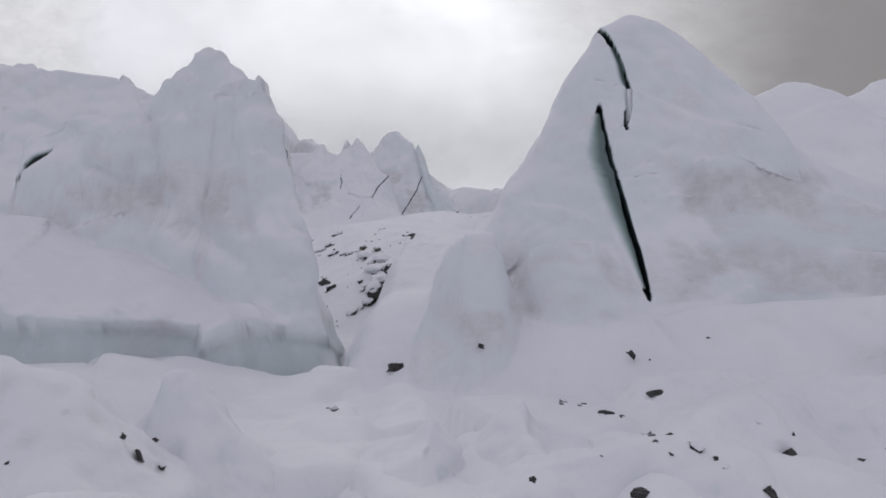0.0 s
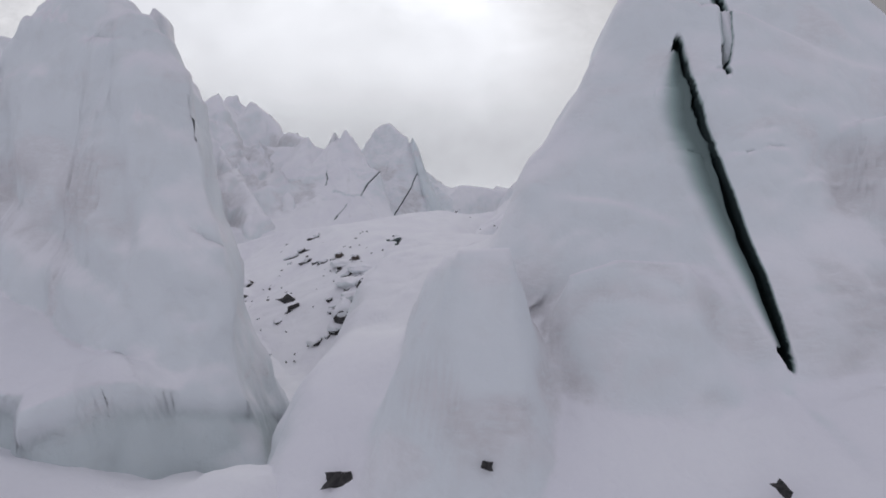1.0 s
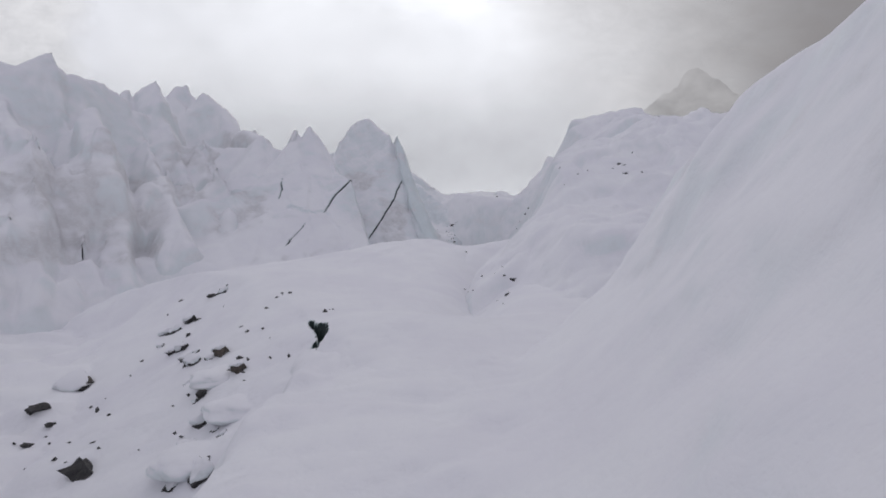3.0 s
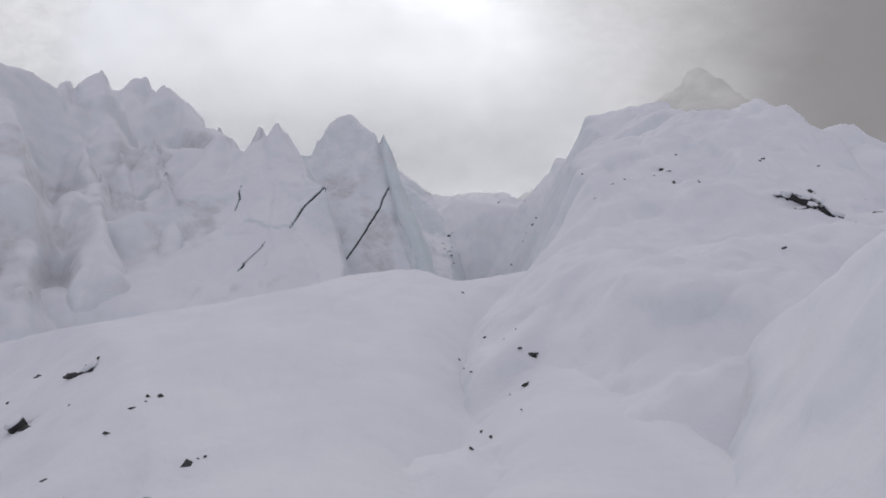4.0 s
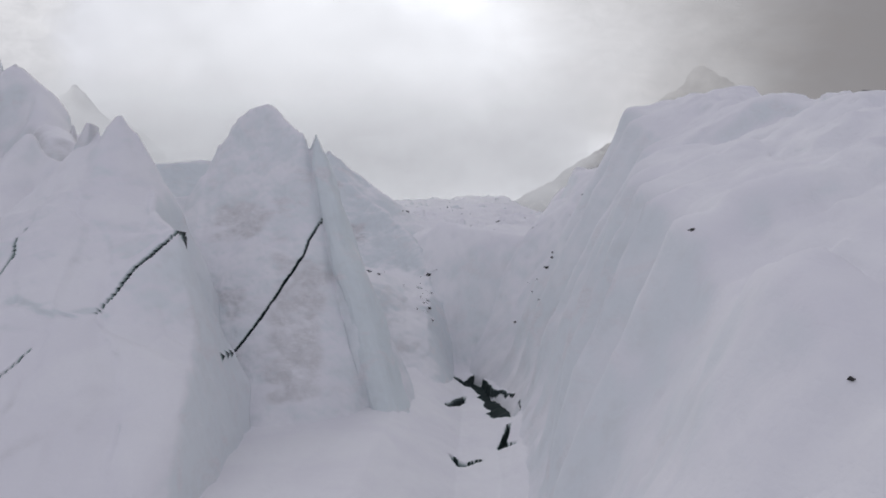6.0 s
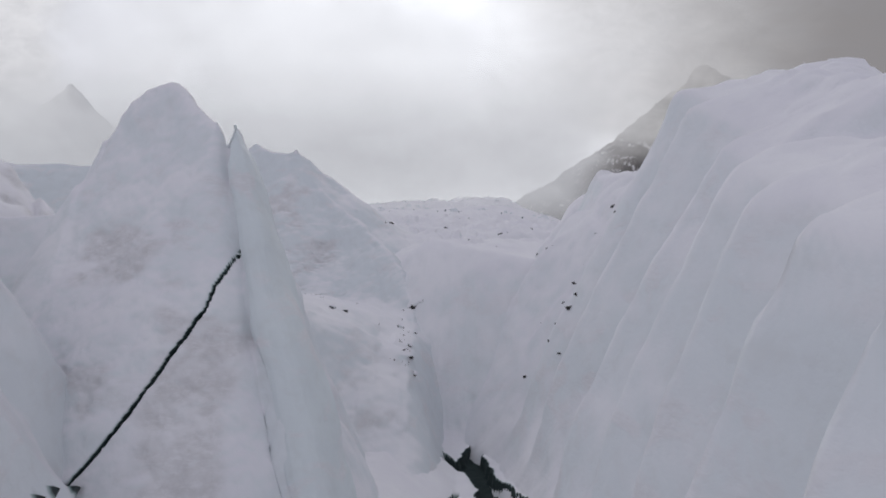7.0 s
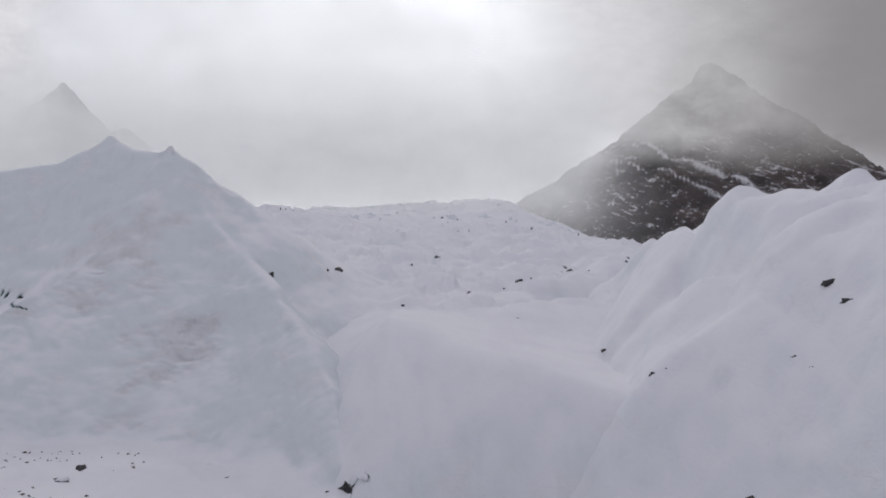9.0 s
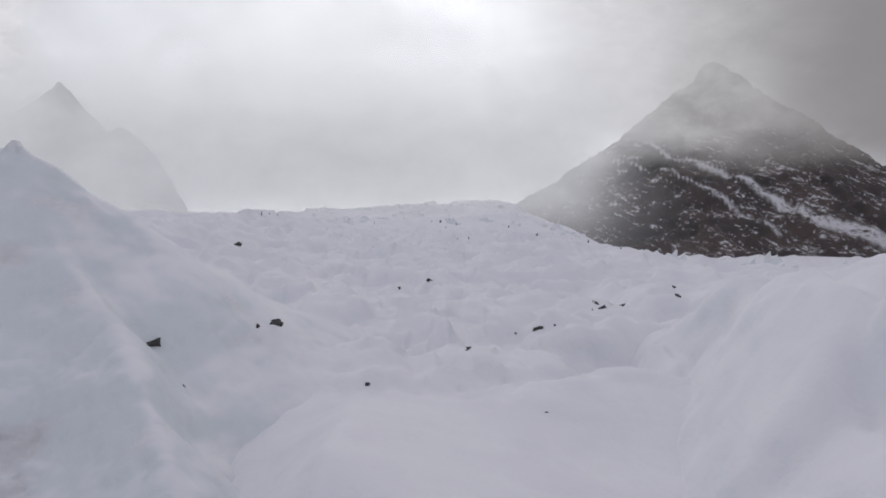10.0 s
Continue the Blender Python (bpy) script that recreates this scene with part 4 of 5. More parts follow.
pyramid_serac.data.materials[0] = snow_material("grey_dusted_ice", 0.95, 0.55, (0.68, 0.725, 0.745, 1))


def lump(x, y, z, size, seed):
    """A rounded, uneven pillow of snow."""
    bm = bmesh.new()
    bmesh.ops.create_icosphere(bm, subdivisions=4, radius=1.0)
    for v in bm.verts:
        k = 1 + 0.28 * noise.noise(v.co * 1.3 + Vector((seed, 0, 0))) + 0.10 * noise.noise(v.co * 3.1 + Vector((0, seed, 0)))
        v.co = Vector((x + v.co.x * size[0] * k, y + v.co.y * size[1] * k, z + v.co.z * size[2] * k))
    return bm


for k, (x, y) in enumerate([(-4.5, 45.6), (-5.2, 48.0), (-4.7, 50.4), (-6.6, 54.0)]):
    part("snow_lump", lump(x, y, sample(x, y) - 0.14, (1.0, 1.3, 0.34), 5 * k + 3), SNOW, snow_hump, "rounded lump of snow on the bank")
part("ice_tip", slab([(-11.6, 23.8), (-11.4, 25.2), (-11.05, 25.5), (-10.85, 25.1), (-10.7, 23.8)], 156.9, 0.0, 0.5, 5), SERAC, pyramid_serac, "upright tip of ice on the crest")


# ---- rocks ----
def jitter_box(rng, size, amount, extra):
    pts = [Vector((size[0] * sx * (1 + rng.uniform(-amount, amount)), size[1] * sy * (1 + rng.uniform(-amount, amount)), size[2] * sz * (1 + rng.uniform(-amount, amount)))) / 2
           for sx in (-1, 1) for sy in (-1, 1) for sz in (-1, 1)]
    for _ in range(extra):
        v = Vector((rng.uniform(-1, 1), rng.uniform(-1, 1), rng.uniform(-1, 1))).normalized()
        pts.append(Vector((v.x * size[0], v.y * size[1], v.z * size[2])) * 0.56)
    return pts


def hull(pts):
    bm = bmesh.new()
    for p in pts:
        bm.verts.new(p)
    got = bmesh.ops.convex_hull(bm, input=bm.verts[:])
    bmesh.ops.delete(bm, geom=list({v for v in got["geom_interior"] + got["geom_unused"] if isinstance(v, bmesh.types.BMVert)}), context="VERTS")
    bmesh.ops.recalc_face_normals(bm, faces=bm.faces)
    return bm


def rock_kind(seed, size, tilt, mat, capped):
    """An angular broken rock about one metre wide, its origin at the snow line; with a cap of snow as a part."""
    rng = random.Random(seed)
    turn = Euler((radians(rng.uniform(-tilt, tilt)), radians(rng.uniform(-tilt, tilt)), 0)).to_matrix()
    bm = hull([turn @ p for p in jitter_box(rng, size, 0.32, 3)])
    bmesh.ops.subdivide_edges(bm, edges=bm.edges[:], cuts=3, use_grid_fill=True)
    for v in bm.verts:
        w = v.co * Vector((2.1, 2.1, 4.0)) + Vector((seed * 3.7, 0, 0))
        v.co *= 1 + 0.34 * noise.noise(w) + 0.16 * noise.noise(w * 2.3)
    bm.normal_update()
    lift = (0.25 if size[2] < 0.65 else 0.42) * size[2]
    for v in bm.verts:
        v.co.z += lift
    bm.normal_update()
    crown = min(v.co.z for v in bm.verts) * 0.35 + max(v.co.z for v in bm.verts) * 0.65
    high = {v.co.copy().freeze() for f in bm.faces if f.normal.z > 0.6 and f.calc_center_median().z > crown for v in f.verts}
    me = bpy.data.meshes.new("rock")
    bm.to_mesh(me)
    bm.free()
    me.materials.append(mat)
    ob = new("rock", me)
    if capped and len(high) > 3:
        mid = sum(high, Vector()) / len(high)
        pts = []
        for p in high:
            pts += [p - Vector((0, 0, 0.03)), mid + (p - mid) * 0.95 + Vector((0, 0, 0.05)), mid + (p - mid) * 0.6 + Vector((0, 0, 0.10))]
        cap = hull(pts)
        bmesh.ops.subdivide_edges(cap, edges=cap.edges[:], cuts=1, smooth=0.5, use_grid_fill=True)
        for v in cap.verts:
            v.co.z += 0.03 * noise.noise(v.co * 5)
        part("snow_cap", cap, SNOW, ob, "white cap of snow")
    return ob


KINDS = [rock_kind(1, (1.0, 0.75, 0.40), 14, ROCK, True), rock_kind(2, (1.0, 0.55, 0.34), 24, ROCK, False), rock_kind(3, (1.0, 0.8, 0.62), 12, ROCK, True),
         rock_kind(4, (1.0, 0.38, 0.5), 26, ROCK, False), rock_kind(5, (1.0, 0.7, 0.45), 20, ROCK, True), rock_kind(6, (1.0, 0.62, 0.26), 28, ROCK, False),
         rock_kind(7, (0.9, 0.85, 0.8), 10, ROCK, True), rock_kind(8, (1.0, 0.8, 0.62), 22, ROCK_BROWN, True), rock_kind(9, (1.0, 0.8, 0.7), 16, ROCK_BROWN, True)]


def strew(label, group, places, kinds, seed, grow=1.0):
    rng = random.Random(seed)
    for x, y, w in places:
        k = KINDS[rng.choice(kinds)]
        slope_x = (sample(x + 0.3, y) - sample(x - 0.3, y)) / 0.6
        slope_y = (sample(x, y + 0.3) - sample(x, y - 0.3)) / 0.6
        lean = Vector((-max(-1, min(1, slope_x)), -max(-1, min(1, slope_y)), 1)).to_track_quat("Z", "Y").to_matrix().to_4x4()
        s = w * grow * 0.95
        m = Matrix.Translation((x, y, sample(x, y) - 0.02 - 0.06 * w)) @ lean @ Matrix.Rotation(rng.uniform(-0.7, 0.7) + rng.choice((0, math.pi)), 4, "Z") @ Matrix.Diagonal((s, s, s * rng.uniform(0.6, 1.05), 1))
        tagged(copy_thing(k, m), label, "rock", group)


# the first nine and the one at (5.9, 16.9) stand in for dark hollows
NEAR_STONES = [(3.5, 18.0, 0.3), (3.9, 17.2, 0.22), (4.4, 16.1, 0.3), (4.6, 15.6, 0.2), (4.9, 14.4, 0.32), (5.2, 13.9, 0.2), (5.4, 13.0, 0.26), (5.7, 12.7, 0.16), (-3.3, 18.3, 0.3), (7.5, 13.2, 0.41), (6.5, 12, 0.54), (3.7, 11.3, 0.5), (5.8, 12.4, 0.16), (3.2, 12.3, 0.06), (7.1, 13.7, 0.15), (7.5, 13.8, 0.13), (-5.6, 11.2, 0.29), (-6.5, 10.5, 0.16), (-5.9, 11.2, 0.17), (-5.3, 11.5, 0.17), (-6.9, 9.6, 0.12), (3.6, 18.5, 0.27), (4.2, 18.3, 0.24), (4.2, 16.4, 0.34), (5, 14.9, 0.28), (4.7, 13.4, 0.2), (4.7, 12.6, 0.14), (1.3, 20.9, 0.23), (-3.4, 18.5, 0.27), (-1.8, 23.6, 0.61), (5.9, 16.9, 0.45), (6.3, 20.3, 0.3), (1.7, 11.5, 0.21), (9.2, 13.4, 0.15)]
FIELD_ROCKS = [(-16, 61, 1.15), (-15.7, 57.5, 0.88), (-9.7, 50.6, 1.15), (-8.8, 48, 1.15), (-14.5, 50.3, 1.15), (-13.8, 50.6, 0.55), (-18.9, 53.1, 1.07), (-19.3, 59.8, 0.54), (-21.8, 58.3, 0.62), (-23.1, 58.8, 0.84), (-25.3, 59.3, 0.5), (-23.9, 57.8, 1.03), (-16.1, 47.4, 0.54), (-11.1, 43.4, 0.83), (-13.4, 47.6, 0.99), (-14.7, 55.4, 0.51), (-14.6, 56.6, 0.4), (-13.9, 52.2, 0.29), (-18.1, 55.5, 0.32), (-12.1, 48.4, 0.31), (-11.3, 48.9, 0.26), (-9.5, 47, 0.58), (-7.3, 46.7, 0.19), (-9, 43.2, 0.25), (-8.9, 47.5, 0.49), (-7.3, 42.3, 0.2), (-13.7, 45.4, 0.32), (-14.9, 46.8, 0.24), (-24.5, 59.5, 0.29)]
EDGE_BOULDERS = [(-6.3, 42.5, 0.8), (-4.9, 44.6, 0.75), (-6.3, 46.6, 0.52), (-5.9, 45.1, 0.45), (-5.7, 44.6, 0.18), (-5.7, 53.5, 0.54), (-4.5, 47.1, 0.53), (-5.1, 49.4, 0.26), (-12.1, 64.7, 0.75), (-7.3, 56.2, 0.59), (-11.5, 67.8, 0.75), (-4.1, 43.8, 0.38), (-5.6, 42.3, 0.32)]
SLOPE_ROCKS = [(18.5, 71.4, 0.5), (22.6, 76.4, 0.7), (26.9, 102, 0.6), (13.3, 65, 0.25), (23.6, 84.2, 0.34), (17.5, 83.9, 0.52), (26.1, 76.8, 0.37), (27.1, 83.9, 0.3), (27.7, 80.2, 0.27)]
SLOPE_STONES = [(17.83, 85.59, 0.61), (23.38, 84.11, 0.44), (13.24, 65.22, 0.3), (15.75, 67.6, 0.34), (6.86, 79.29, 0.17), (7.45, 77.59, 0.12), (8.75, 73.66, 0.12), (9.28, 73.41, 0.12), (9.57, 73.23, 0.12), (13.02, 90.28, 0.46), (17.71, 86.36, 0.75), (11.48, 80.24, 0.18), (12.76, 81.1, 0.27), (13.72, 81.86, 0.24)]
# the sixth stands in for a dark hollow
GULLY_STONES = [(5.39, 74.36, 0.58), (4.98, 73.36, 0.2), (4.9, 68.6, 0.2), (5.28, 66.52, 0.29), (5.73, 66.41, 0.61), (5.25, 64.8, 0.58), (3.25, 68.14, 0.16), (7.4, 68.04, 0.2)]
HUMP_STONES = [(-12, 67.6, 0.53), (-14.8, 69.8, 0.34), (-11.5, 64.2, 0.45), (-10.2, 64.4, 0.15), (-14.9, 68.1, 0.18)]
# the fifth to seventh stand in for a dark crack
GORGE_ROCKS = [(0.74, 136.12, 0.38), (2.41, 137.39, 0.63), (3.38, 141.22, 0.78), (4.19, 141, 0.52), (3.43, 134.34, 0.5), (3.66, 132.63, 0.55), (3.97, 131.46, 0.59), (3.58, 141.3, 0.71)]
# the ninth to eleventh stand in for a dark crack line
WALL_STONES = [(15.41, 132.99, 0.48), (14.75, 127.74, 0.87), (15.25, 127.65, 0.46), (13.99, 128.1, 0.41), (13.42, 127.97, 0.35), (13.6, 131.19, 0.39), (12.29, 131.81, 0.47), (13.86, 126.43, 0.39), (20.16, 135.93, 0.75), (18.52, 135.05, 0.37), (17.17, 134.23, 0.29), (16.11, 141.65, 0.39), (15.47, 137.94, 0.33), (16.57, 134.2, 0.27), (17.62, 134.1, 0.16), (17.38, 133.61, 0.19), (20.05, 134.94, 0.53), (18.65, 134.39, 0.32)]
KNOLL_ROCKS = [(-6.79, 138.28, 0.88), (-3.9, 135.57, 0.6), (-2.64, 134.09, 0.79), (-1.8, 134.69, 0.73), (-3.03, 142.82, 0.36), (-4.52, 126.94, 0.39), (-3.89, 127.09, 0.4)]
KNOLL_STONES = [(-9.24, 140.51, 0.26), (-6.9, 139.65, 1.12), (-4.56, 138.98, 0.35), (-1.81, 141.49, 0.44)]
UPPER_STONES = [(-0.35, 159.83, 1.57), (-0.76, 158.68, 0.45), (4.68, 156.72, 0.43), (13.71, 166.72, 1.02), (12.82, 171.6, 0.52), (14.72, 166.69, 0.46), (3.3, 195.77, 1.08), (-2.18, 153.84, 0.39), (-3.7, 154.49, 0.87), (9.36, 164.21, 0.88), (15.84, 141.58, 0.59), (15.13, 138.12, 0.64), (15.56, 147.01, 0.66), (-23.1, 223.83, 0.86), (18.98, 174.02, 0.87), (26.66, 179.27, 0.96), (12.1, 154.17, 0.33)]
FAR_STONES = [(25, 174.1, 0.65), (21.9, 177.7, 0.62), (19.2, 173.1, 0.56), (18.5, 172.9, 0.32), (-22.4, 219.9, 1.17), (6.6, 191, 0.57)]

strew("dark flat stone half buried in near snow, some in place of dark hollows", "stones in the near snow", NEAR_STONES, (1, 3, 5, 5, 0), 1)
strew("dark slate slab half buried in the snow field", "rocks of the snow field", FIELD_ROCKS, (0, 1, 3, 3, 4, 5, 2), 2)
strew("dark boulder with a cap of snow beside the hump", "boulders along the hump", EDGE_BOULDERS, (0, 2, 4, 6, 8), 3)
strew("dark rock breaking through the snowy shoulder", "rocks on the shoulder", SLOPE_ROCKS, (1, 3, 3, 5), 4, 0.7)
strew("small dark stone on the snowy shoulder", "rocks on the shoulder", SLOPE_STONES, (1, 3, 5), 5, 0.6)
strew("small dark stone in the snowy gully, one in place of a dark hollow", "stones in the gully", GULLY_STONES, (1, 3, 3, 5), 6, 0.55)
strew("small dark stone on the edge of the hump", "boulders along the hump", HUMP_STONES, (1, 3, 5), 7)
strew("dark rock at the edge of the gorge, some in place of dark cracks", "rocks round the gorge", GORGE_ROCKS, (0, 1, 3, 7), 8, 0.75)
strew("dark stone frozen into the fluted wall, some in place of a dark crack", "rocks round the gorge", WALL_STONES, (1, 3, 3, 5), 9, 0.62)
strew("snow-capped dark rock on the icy knoll", "rocks on the knoll", KNOLL_ROCKS, (0, 1, 3, 4), 10, 0.62)
strew("small dark rock on the icy knoll", "rocks on the knoll", KNOLL_STONES, (0, 3, 5), 11, 0.55)
strew("dark stone on the upper glacier snow", "stones on the upper glacier", UPPER_STONES, (1, 3, 5, 5), 12, 0.6)
strew("dark stone between far snow waves", "stones on the upper glacier", FAR_STONES, (1, 3, 5, 5), 13)
BANK = [(-3.9 - 0.013 * k * k - 0.12 * k + 0.5 * math.sin(2.3 * k), 42.6 + 0.95 * k + 0.4 * math.cos(3.1 * k), 0.55 + 0.25 * math.sin(1.7 * k + 1)) for k in range(24)]
strew("dark slate rock in the snow bank of the hump", "boulders along the hump", BANK, (0, 2, 3, 4), 39)
strew("large brown weathered boulder standing out of the snow", "rocks of the snow field", [(-16.2, 61.4, 1.7)], (7,), 40)
strew("big snow-capped brown boulder beside the hump", "boulders along the hump", [(-4.4, 43.2, 1.5), (-5.1, 42.5, 0.9), (-3.7, 43.7, 0.9), (-4.6, 44.2, 0.8), (-5.6, 45.4, 0.7)], (8, 6, 2), 41)
strew("large dark boulder standing out of the shoulder's snow", "rocks on the shoulder", [(20.9, 77.4, 0.45), (21.3, 77.0, 0.8), (21.6, 76.7, 1.05), (22.1, 77.0, 1.1), (22.1, 76.4, 0.8), (22.5, 76.0, 0.9), (21.2, 75.9, 0.4), (21.7, 75.7, 0.5), (22.9, 77.2, 0.9), (23.2, 76.4, 0.8)], (6, 2, 8, 6), 42)
for k in KINDS:
    for o in (*k.children, k):
        bpy.data.objects.remove(o)


def scatter(name, label, rng_seed, areas, fine=1.0, mat=ROCK):
    """Loose chips of dark stone too small to count, lying on the snow. areas: x from, to, y from, to, number."""
    rng = random.Random(rng_seed)
    verts, faces = [], []
    for x0, x1, y0, y1, count in areas:
        for _ in range(count):
            x, y = rng.uniform(x0, x1), rng.uniform(y0, y1)
            if noise.noise(Vector((x * 0.35, y * 0.35, rng_seed))) < -0.05:
                continue
            z, s, a = sample(x, y), rng.uniform(0.05, 0.15) * fine * (1 + 1.2 * rng.random() ** 6), rng.uniform(0, 3.1)
            b = len(verts)
            for dx, dy, dz in ((1, 0, 0), (0, 0.5, 0.1), (-1, 0.1, 0), (0, -0.5, -0.1), (0.15, 0, 0.55), (0, 0, -0.5)):
                dx, dy, dz = (d * s * rng.uniform(0.7, 1.3) + rng.uniform(-0.2, 0.2) * s for d in (dx, dy, dz))
                verts.append((x + dx * math.cos(a) - dy * math.sin(a), y + dx * math.sin(a) + dy * math.cos(a), z + 0.02 + dz))
            faces += [(b, b + 1, b + 4), (b + 1, b + 2, b + 4), (b + 2, b + 3, b + 4), (b + 3, b, b + 4), (b + 1, b, b + 5), (b + 2, b + 1, b + 5), (b + 3, b + 2, b + 5), (b, b + 3, b + 5)]
    me = bpy.data.meshes.new(name)
    me.from_pydata(verts, [], faces)
    me.materials.append(mat)
    return tagged(new(name, me), label, "stones", kind="stuff")


scatter("loose_stones", "small dark stone chips scattered over the snow field", 5, [(-24, -6, 42, 62, 130), (-8, -3, 41, 60, 60), (2, 10, 11, 20, 14), (-7, -4, 9, 13, 6)])
scatter("grit", "fine brown grit frozen into the knoll", 8, [(-11, -5, 135, 143, 150), (1, 3.5, 131, 138, 60)], 0.5, ROCK_BROWN)
scatter("gully_stones", "small dark stone chips along the gully and gorge", 6, [(3, 6.5, 60, 78, 22), (13, 17, 127, 134, 14), (2, 4.5, 128, 142, 14), (16, 26, 72, 92, 16)])


# ---- the broken icefall ----
def icefall(name, label, mat, seed, areas, width, tall, thin, sunk=0.0):
    """Many leaning ice teeth, or prisms for the shade between them, too many to count. areas: x from, to, y from, to,
    number.
    """
    rng = random.Random(seed)
    verts, faces = [], []
    for x0, x1, y0, y1, count in areas:
        for _ in range(count):
            x, y = rng.uniform(x0, x1), rng.uniform(y0, y1)
            if noise.noise(Vector((x * 0.03, y * 0.012, seed))) < -0.1:
                continue
            z, w, h, a = sample(x, y), rng.uniform(*width), rng.uniform(*tall), rng.uniform(-0.6, 0.6)
            d = w * thin
            lean = rng.uniform(-0.35, 0.35) * h
            b = len(verts)
            for dx, dy, dz, k in ((-1, -1, -1, 0), (1, -1, -1, 0), (1, 1, -1, 0), (-1, 1, -1, 0), (-0.7, -0.6, 0.6, 1), (0.5, -0.6, 1.0, 1), (0.6, 0.8, 0.9, 1), (-0.6, 0.8, 0.5, 1)):
                px, py = dx * w * rng.uniform(0.7, 1.2) + k * lean, dy * d * rng.uniform(0.7, 1.2)
                verts.append((x + px * math.cos(a) - py * math.sin(a), y + px * math.sin(a) + py * math.cos(a), z + (dz - sunk) * h * rng.uniform(0.8, 1.15)))
            faces += [(b, b + 1, b + 5, b + 4), (b + 1, b + 2, b + 6, b + 5), (b + 2, b + 3, b + 7, b + 6), (b + 3, b, b + 4, b + 7), (b + 4, b + 5, b + 6, b + 7)]
    me = bpy.data.meshes.new(name)
    me.from_pydata(verts, [], faces)
    me.materials.append(mat)
    return tagged(new(name, me), label, "ice teeth", kind="stuff")


# dark colour that paints the shade of the icefall's clefts
def cleft_shade_material():
    m, n = material("cleft_shade_tone")
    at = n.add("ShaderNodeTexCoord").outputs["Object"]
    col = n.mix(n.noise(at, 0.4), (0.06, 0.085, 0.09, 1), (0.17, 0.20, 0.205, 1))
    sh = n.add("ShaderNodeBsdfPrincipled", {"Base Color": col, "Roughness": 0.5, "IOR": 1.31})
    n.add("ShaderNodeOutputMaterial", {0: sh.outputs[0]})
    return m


icefall("icefall_teeth", "countless snow-dusted ice teeth of a distant icefall", SERAC, 21, [(-110, 75, 340, 640, 420)], (0.8, 2.4), (0.3, 1.5), 0.8)
# solid dark prisms added in place of the shade between the teeth
icefall("icefall_clefts", "narrow dark prisms standing in for shaded clefts between the icefall's teeth", cleft_shade_material(), 22, [(-40, 70, 260, 460, 130)], (0.15, 0.4), (0.6, 1.8), 1.5, 0.45)
icefall("skyline_teeth", "row of small pointed ice teeth along the glacier's edge", SERAC, 23, [(40, 60, 185, 220, 26), (46, 75, 215, 290, 50)], (0.4, 1.1), (0.8, 2.2), 0.8)


# ---- mountains ----
def mountain_material(name, snow_amount):
    m, n = material(name)
    at = n.add("ShaderNodeTexCoord").outputs["Object"]
    up = n.add("ShaderNodeSeparateXYZ", {0: n.add("ShaderNodeNewGeometry").outputs["Normal"]}).outputs[2]
    turned = n.add("ShaderNodeMapping", {0: at, 2: (0.0, radians(-42), 0.0)}).outputs[0]
    slant = n.add("ShaderNodeMapping", {0: turned, 3: (1.0, 1.0, 2.8)}).outputs[0]
    a = n.noise(at, 0.012, 8.0, 0.62, 0.4)
    b = n.math("ADD", n.math("MULTIPLY", n.noise(slant, 0.030, 9.0, 0.75, 0.3), 0.5), n.math("MULTIPLY", n.noise(at, 0.16, 7.0, 0.78, 0.2), 0.5))
    rock = n.mix(n.step(a, 0.35, 0.65), (0.050, 0.044, 0.044, 1), (0.105, 0.078, 0.070, 1))
    rock = n.mix(n.math("MULTIPLY", n.step(b, 0.4, 0.7), 0.5), rock, (0.05, 0.046, 0.046, 1))
    gully = n.add("ShaderNodeAttribute", attribute_name="ice").outputs["Fac"]
    s = n.math("ADD", n.math("MULTIPLY", up, 0.05), n.math("MULTIPLY", b, 1.15))
    s = n.math("ADD", s, n.math("MULTIPLY", a, 0.25))
    cover = n.math("MAXIMUM", n.step(s, 0.775 - snow_amount, 0.86 - snow_amount), n.math("MULTIPLY", gully, n.step(b, 0.40, 0.52)))
    col = n.mix(cover, rock, (0.70, 0.69, 0.71, 1))
    bump = n.add("ShaderNodeBump", {"Strength": 0.8, "Distance": 6.0, "Height": b})
    sh = n.add("ShaderNodeBsdfPrincipled", {"Base Color": col, "Roughness": 0.9, "Normal": bump.outputs[0]})
    n.add("ShaderNodeOutputMaterial", {0: sh.outputs[0]})
    return m


def mountain(name, label, crest, sides, xs, ys, mat, seed, gullies=()):
    X, Y = np.meshgrid(xs, ys)
    Z = ridge(X, Y, crest, *sides, 6.0)
    plain = Z
    spur = 1 - np.abs(fbm(X / 90 + 0.004 * Z, Y / 90, Z * 0, 5, seed, 0.55))
    Z = Z + 34 * (spur - 0.85) + 14 * fbm(X / 30, Y / 30, Z / 60, 4, seed + 9)
    ice = np.zeros(X.shape)
    for line in gullies:
        d = to_line(X + 9 * fbm(X / 60, plain / 60, X * 0, 3, seed + 4), plain, line) + 0.3 * fbm(X / 25, plain / 25, X * 0, 3, seed + 3)
        ice = np.maximum(ice, 1 - smooth_step(d, 0.7, 1.2))
    ob = new(name, grid_mesh(name, np.stack([X, Y, Z], -1), Z > -60, ice))
    ob.data.materials.append(mat)
    return tagged(ob, label, "mountain", kind="structure")


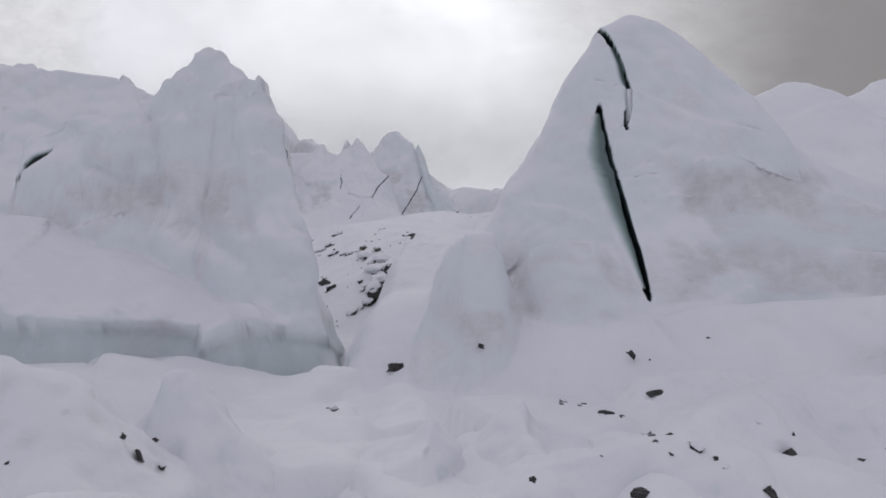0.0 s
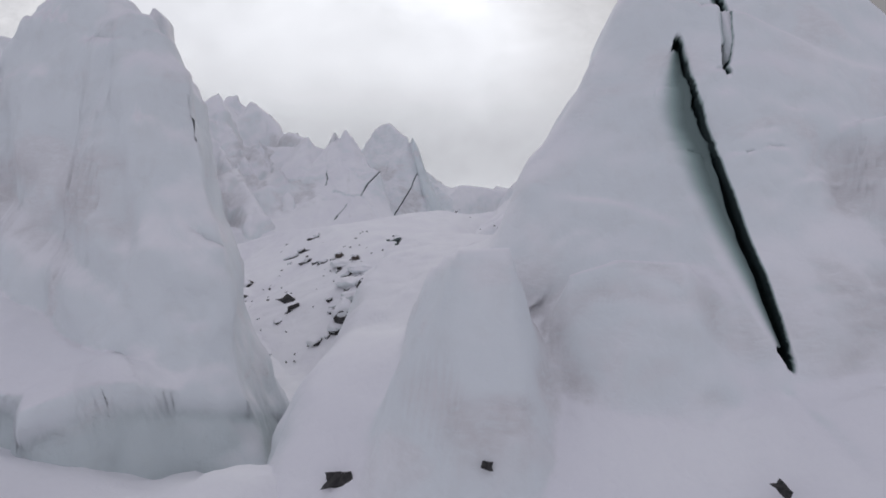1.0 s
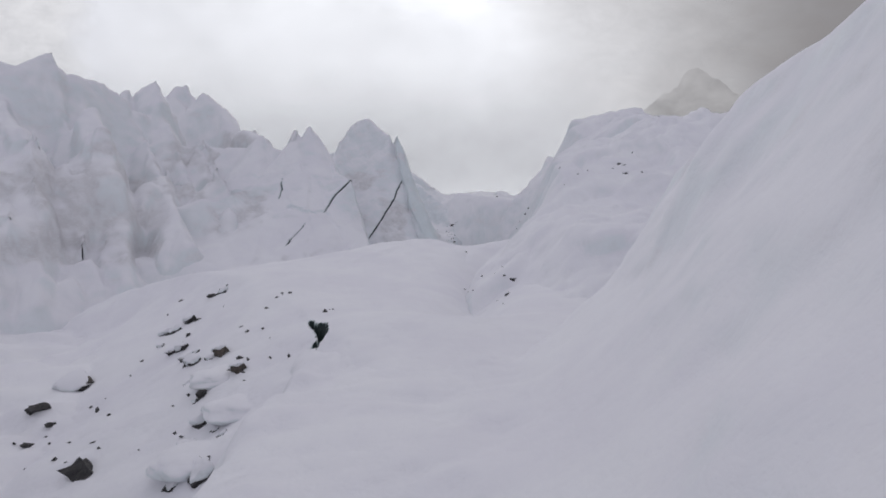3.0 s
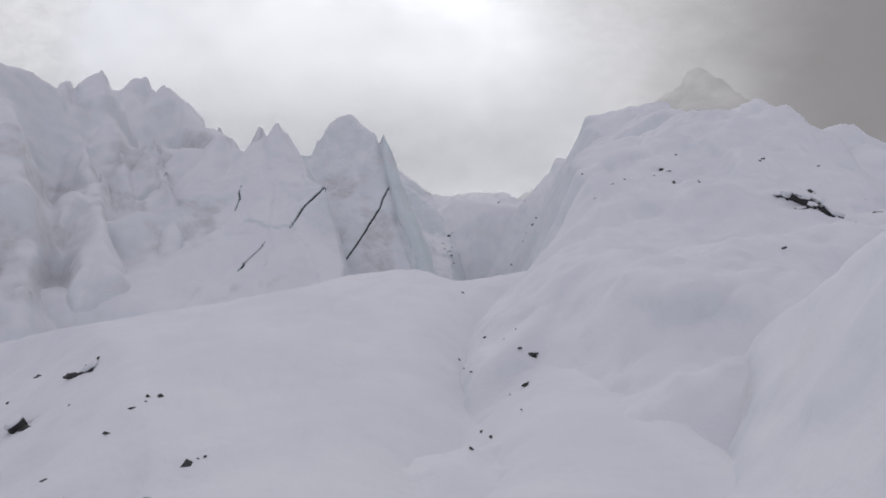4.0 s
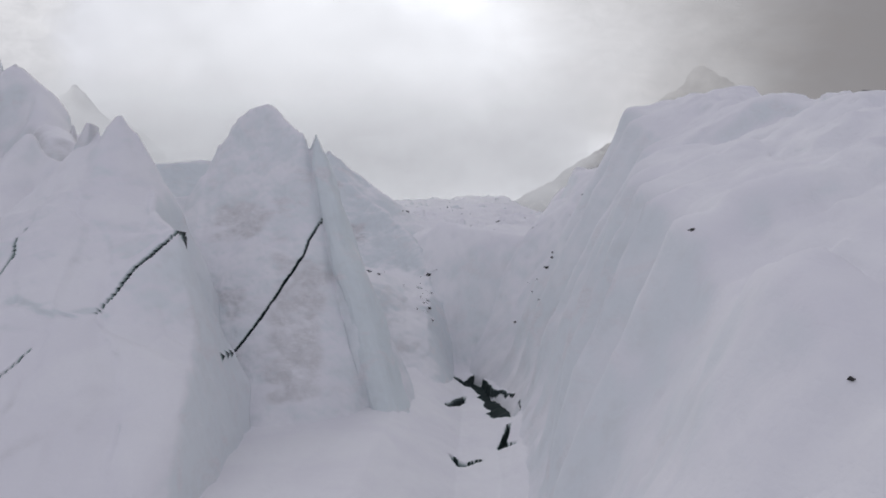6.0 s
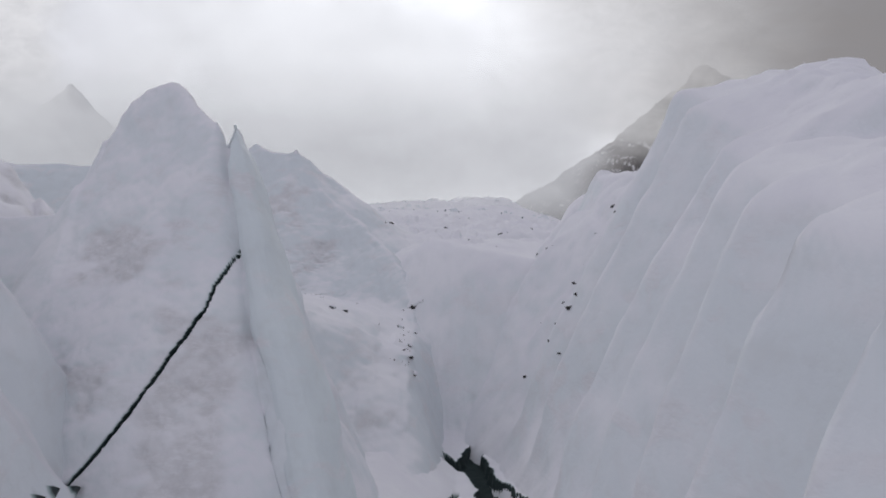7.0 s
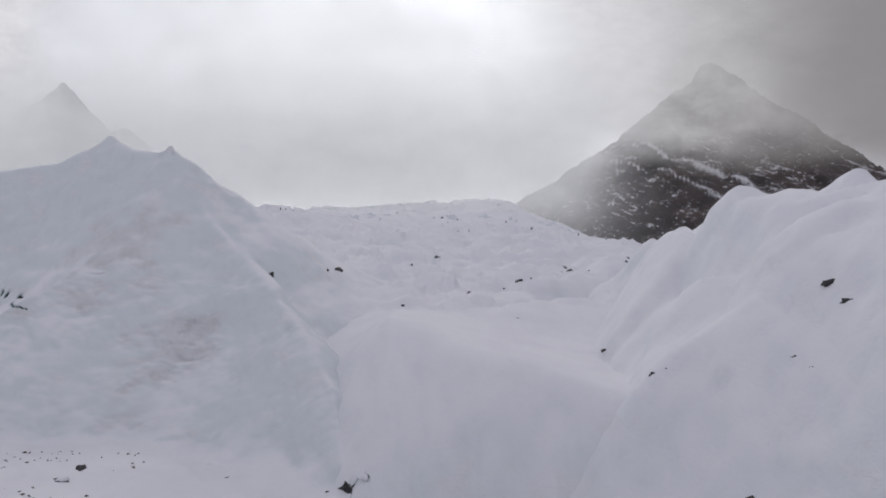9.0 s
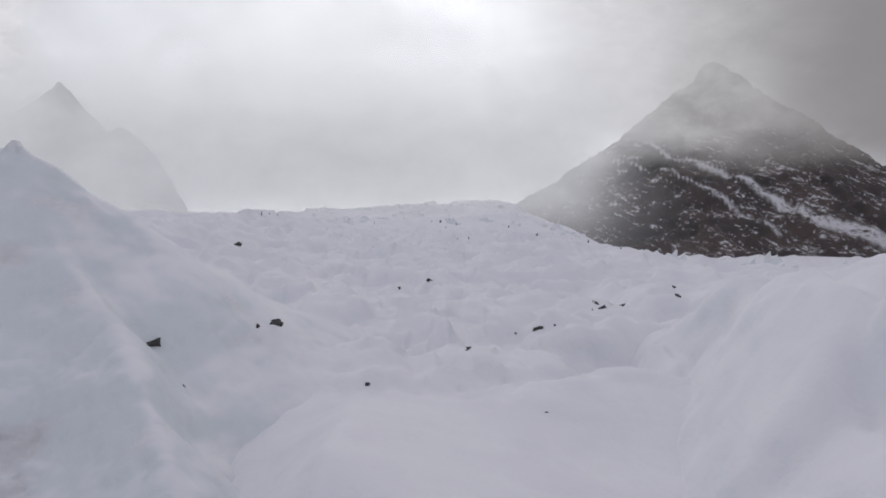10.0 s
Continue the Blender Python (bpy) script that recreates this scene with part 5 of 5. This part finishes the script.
mountain("rock_mountain", "dark brown rock mountain streaked with snow, its top in cloud",
         [(120, 1330, 20), (231, 1330, 111), (360, 1340, 235), (471, 1345, 325), (548, 1350, 398), (620, 1350, 335), (700, 1340, 262), (790, 1330, 190), (900, 1330, 110)],
         ((1.0, 500), (1.0, 900)), axis((80, 1000, 3.5), (1000, 1300, 8)), axis((800, 1100, 8), (1100, 1360, 3.5), (1360, 1600, 10)), mountain_material("snow_streaked_rock", 0.0), 3,
         gullies=[[(365, 225, 5), (430, 140, 10), (500, 55, 16), (560, 10, 24)], [(320, 190, 3), (390, 110, 5), (440, 50, 6)], [(640, 200, 4), (720, 110, 8), (790, 30, 12)]])
mountain("veiled_mountain", "pale snowy rock mountain half lost in mist",
         [(-1500, 1600, 300), (-1100, 1630, 330), (-999, 1630, 383), (-970, 1630, 408), (-936, 1630, 434), (-915, 1630, 409), (-874, 1630, 372), (-850, 1630, 352), (-818, 1630, 320), (-780, 1630, 318),
          (-735, 1630, 290), (-686, 1630, 216), (-640, 1630, 120), (-600, 1630, 20)], ((1.9, 900), (1.9, 1200)),
         axis((-1700, -500, 8)), axis((1100, 1800, 8)), mountain_material("mist_pale_rock", 0.14), 14)


# ---- clouds over the mountains and mist over the icefall ----
def cloud_material(name, colour, grey, base, top, opacity, wisp, size, fades, shift=(0.0, 1.0), ceiling=None):
    """Cloud that thickens upwards from base to top (heights), with ragged wisps. fades: x where it sets in, is full, starts to end, ends.
    shift: x over which colour turns to grey."""
    m, n = material(name)
    at = n.add("ShaderNodeTexCoord").outputs["Object"]
    x, y, z = n.add("ShaderNodeSeparateXYZ", {0: at}).outputs
    soft = n.add("ShaderNodeMapping", {0: at, 3: (1.0, 1.0, 1.7)}).outputs[0]
    rag = n.noise(soft, 1.0 / size, 7.0, 0.55, 0.5)
    puff = n.noise(soft, 3.1 / size, 5.0, 0.55, 0.3)
    h = n.math("ADD", z, n.math("MULTIPLY", n.math("SUBTRACT", rag, 0.5), wisp))
    a = n.step(h, base, top)
    a = n.math("MULTIPLY", a, n.step(puff, 0.2, 0.7, 0.82, 1.0))
    wob = n.math("ADD", x, n.math("MULTIPLY", n.math("SUBTRACT", rag, 0.5), wisp * 2))
    a = n.math("MULTIPLY", a, n.step(wob, fades[0], fades[1]))
    a = n.math("MULTIPLY", a, n.step(wob, fades[2], fades[3], 1.0, 0.0))
    if ceiling:
        a = n.math("MULTIPLY", a, n.step(h, *ceiling, 1.0, 0.0))
    a = n.math("MULTIPLY", a, opacity)
    col = n.mix(n.step(wob, *shift), colour, grey)
    col = n.add("ShaderNodeVectorMath", {0: col, "Scale": n.step(puff, 0.25, 0.75, 0.90, 1.06)}, operation="SCALE").outputs[0]
    lit = n.add("ShaderNodeEmission", {0: col, 1: 1.0})
    clear = n.add("ShaderNodeBsdfTransparent")
    sh = n.add("ShaderNodeMixShader", {0: a, 1: clear.outputs[0], 2: lit.outputs[0]})
    n.add("ShaderNodeOutputMaterial", {0: sh.outputs[0]})
    return m


def cloud(name, label, x0, x1, y, bulge, z0, z1, mat):
    xs, zs = np.linspace(x0, x1, 40), np.linspace(z0, z1, 12)
    X, Z = np.meshgrid(xs, zs)
    Y = y + bulge * ((X - (x0 + x1) / 2) / ((x1 - x0) / 2)) ** 2
    ob = new(name, grid_mesh(name, np.stack([X, Y, Z], -1)))
    ob.data.materials.append(mat)
    return tagged(ob, label, "cloud", kind="structure")


BRIGHT, PALE, GREY = (0.72, 0.72, 0.75, 1), (0.62, 0.62, 0.655, 1), (0.245, 0.233, 0.238, 1)
cloud("backdrop_cloud", "grey cloud wrapped round the rock mountain", -500, 1900, 1040, 0, 60, 2500,
      cloud_material("grey_cloud", BRIGHT, GREY, 118, 205, 0.92, 110, 210, (60, 250, 2000, 2100), (130, 640)))
cloud("backdrop_mist", "pale mist in front of the far peak", -1700, 500, 1080, 0, -20, 2500,
      cloud_material("pale_mist", PALE, BRIGHT, -500, -400, 0.60, 240, 200, (-3000, -2900, -520, -300), (-1200, -600), (120, 430)))
cloud("backdrop_mist", "bright cloud drifting past the far peak", -1700, -300, 1060, 0, 100, 2500,
      cloud_material("bright_mist", PALE, BRIGHT, 130, 195, 0.96, 60, 140, (-3000, -2900, -655, -580), (-1200, -600)))
for y, op, z in ((430, 0.40, 34), (600, 0.60, 50), (780, 0.75, 62)):
    cloud("backdrop_haze", "low haze drifting over the icefall", -900, 230, y, 0, z - 60, z + 160,
          cloud_material("low_haze", (0.50, 0.51, 0.55, 1), (0.55, 0.555, 0.595, 1), z - 44, z + 36, op, 34, 150, (-2000, -1900, 40 + 0.12 * (y - 130), 60 + 0.2 * (y - 100)), (-300, 300), (z + 45, z + 130)))
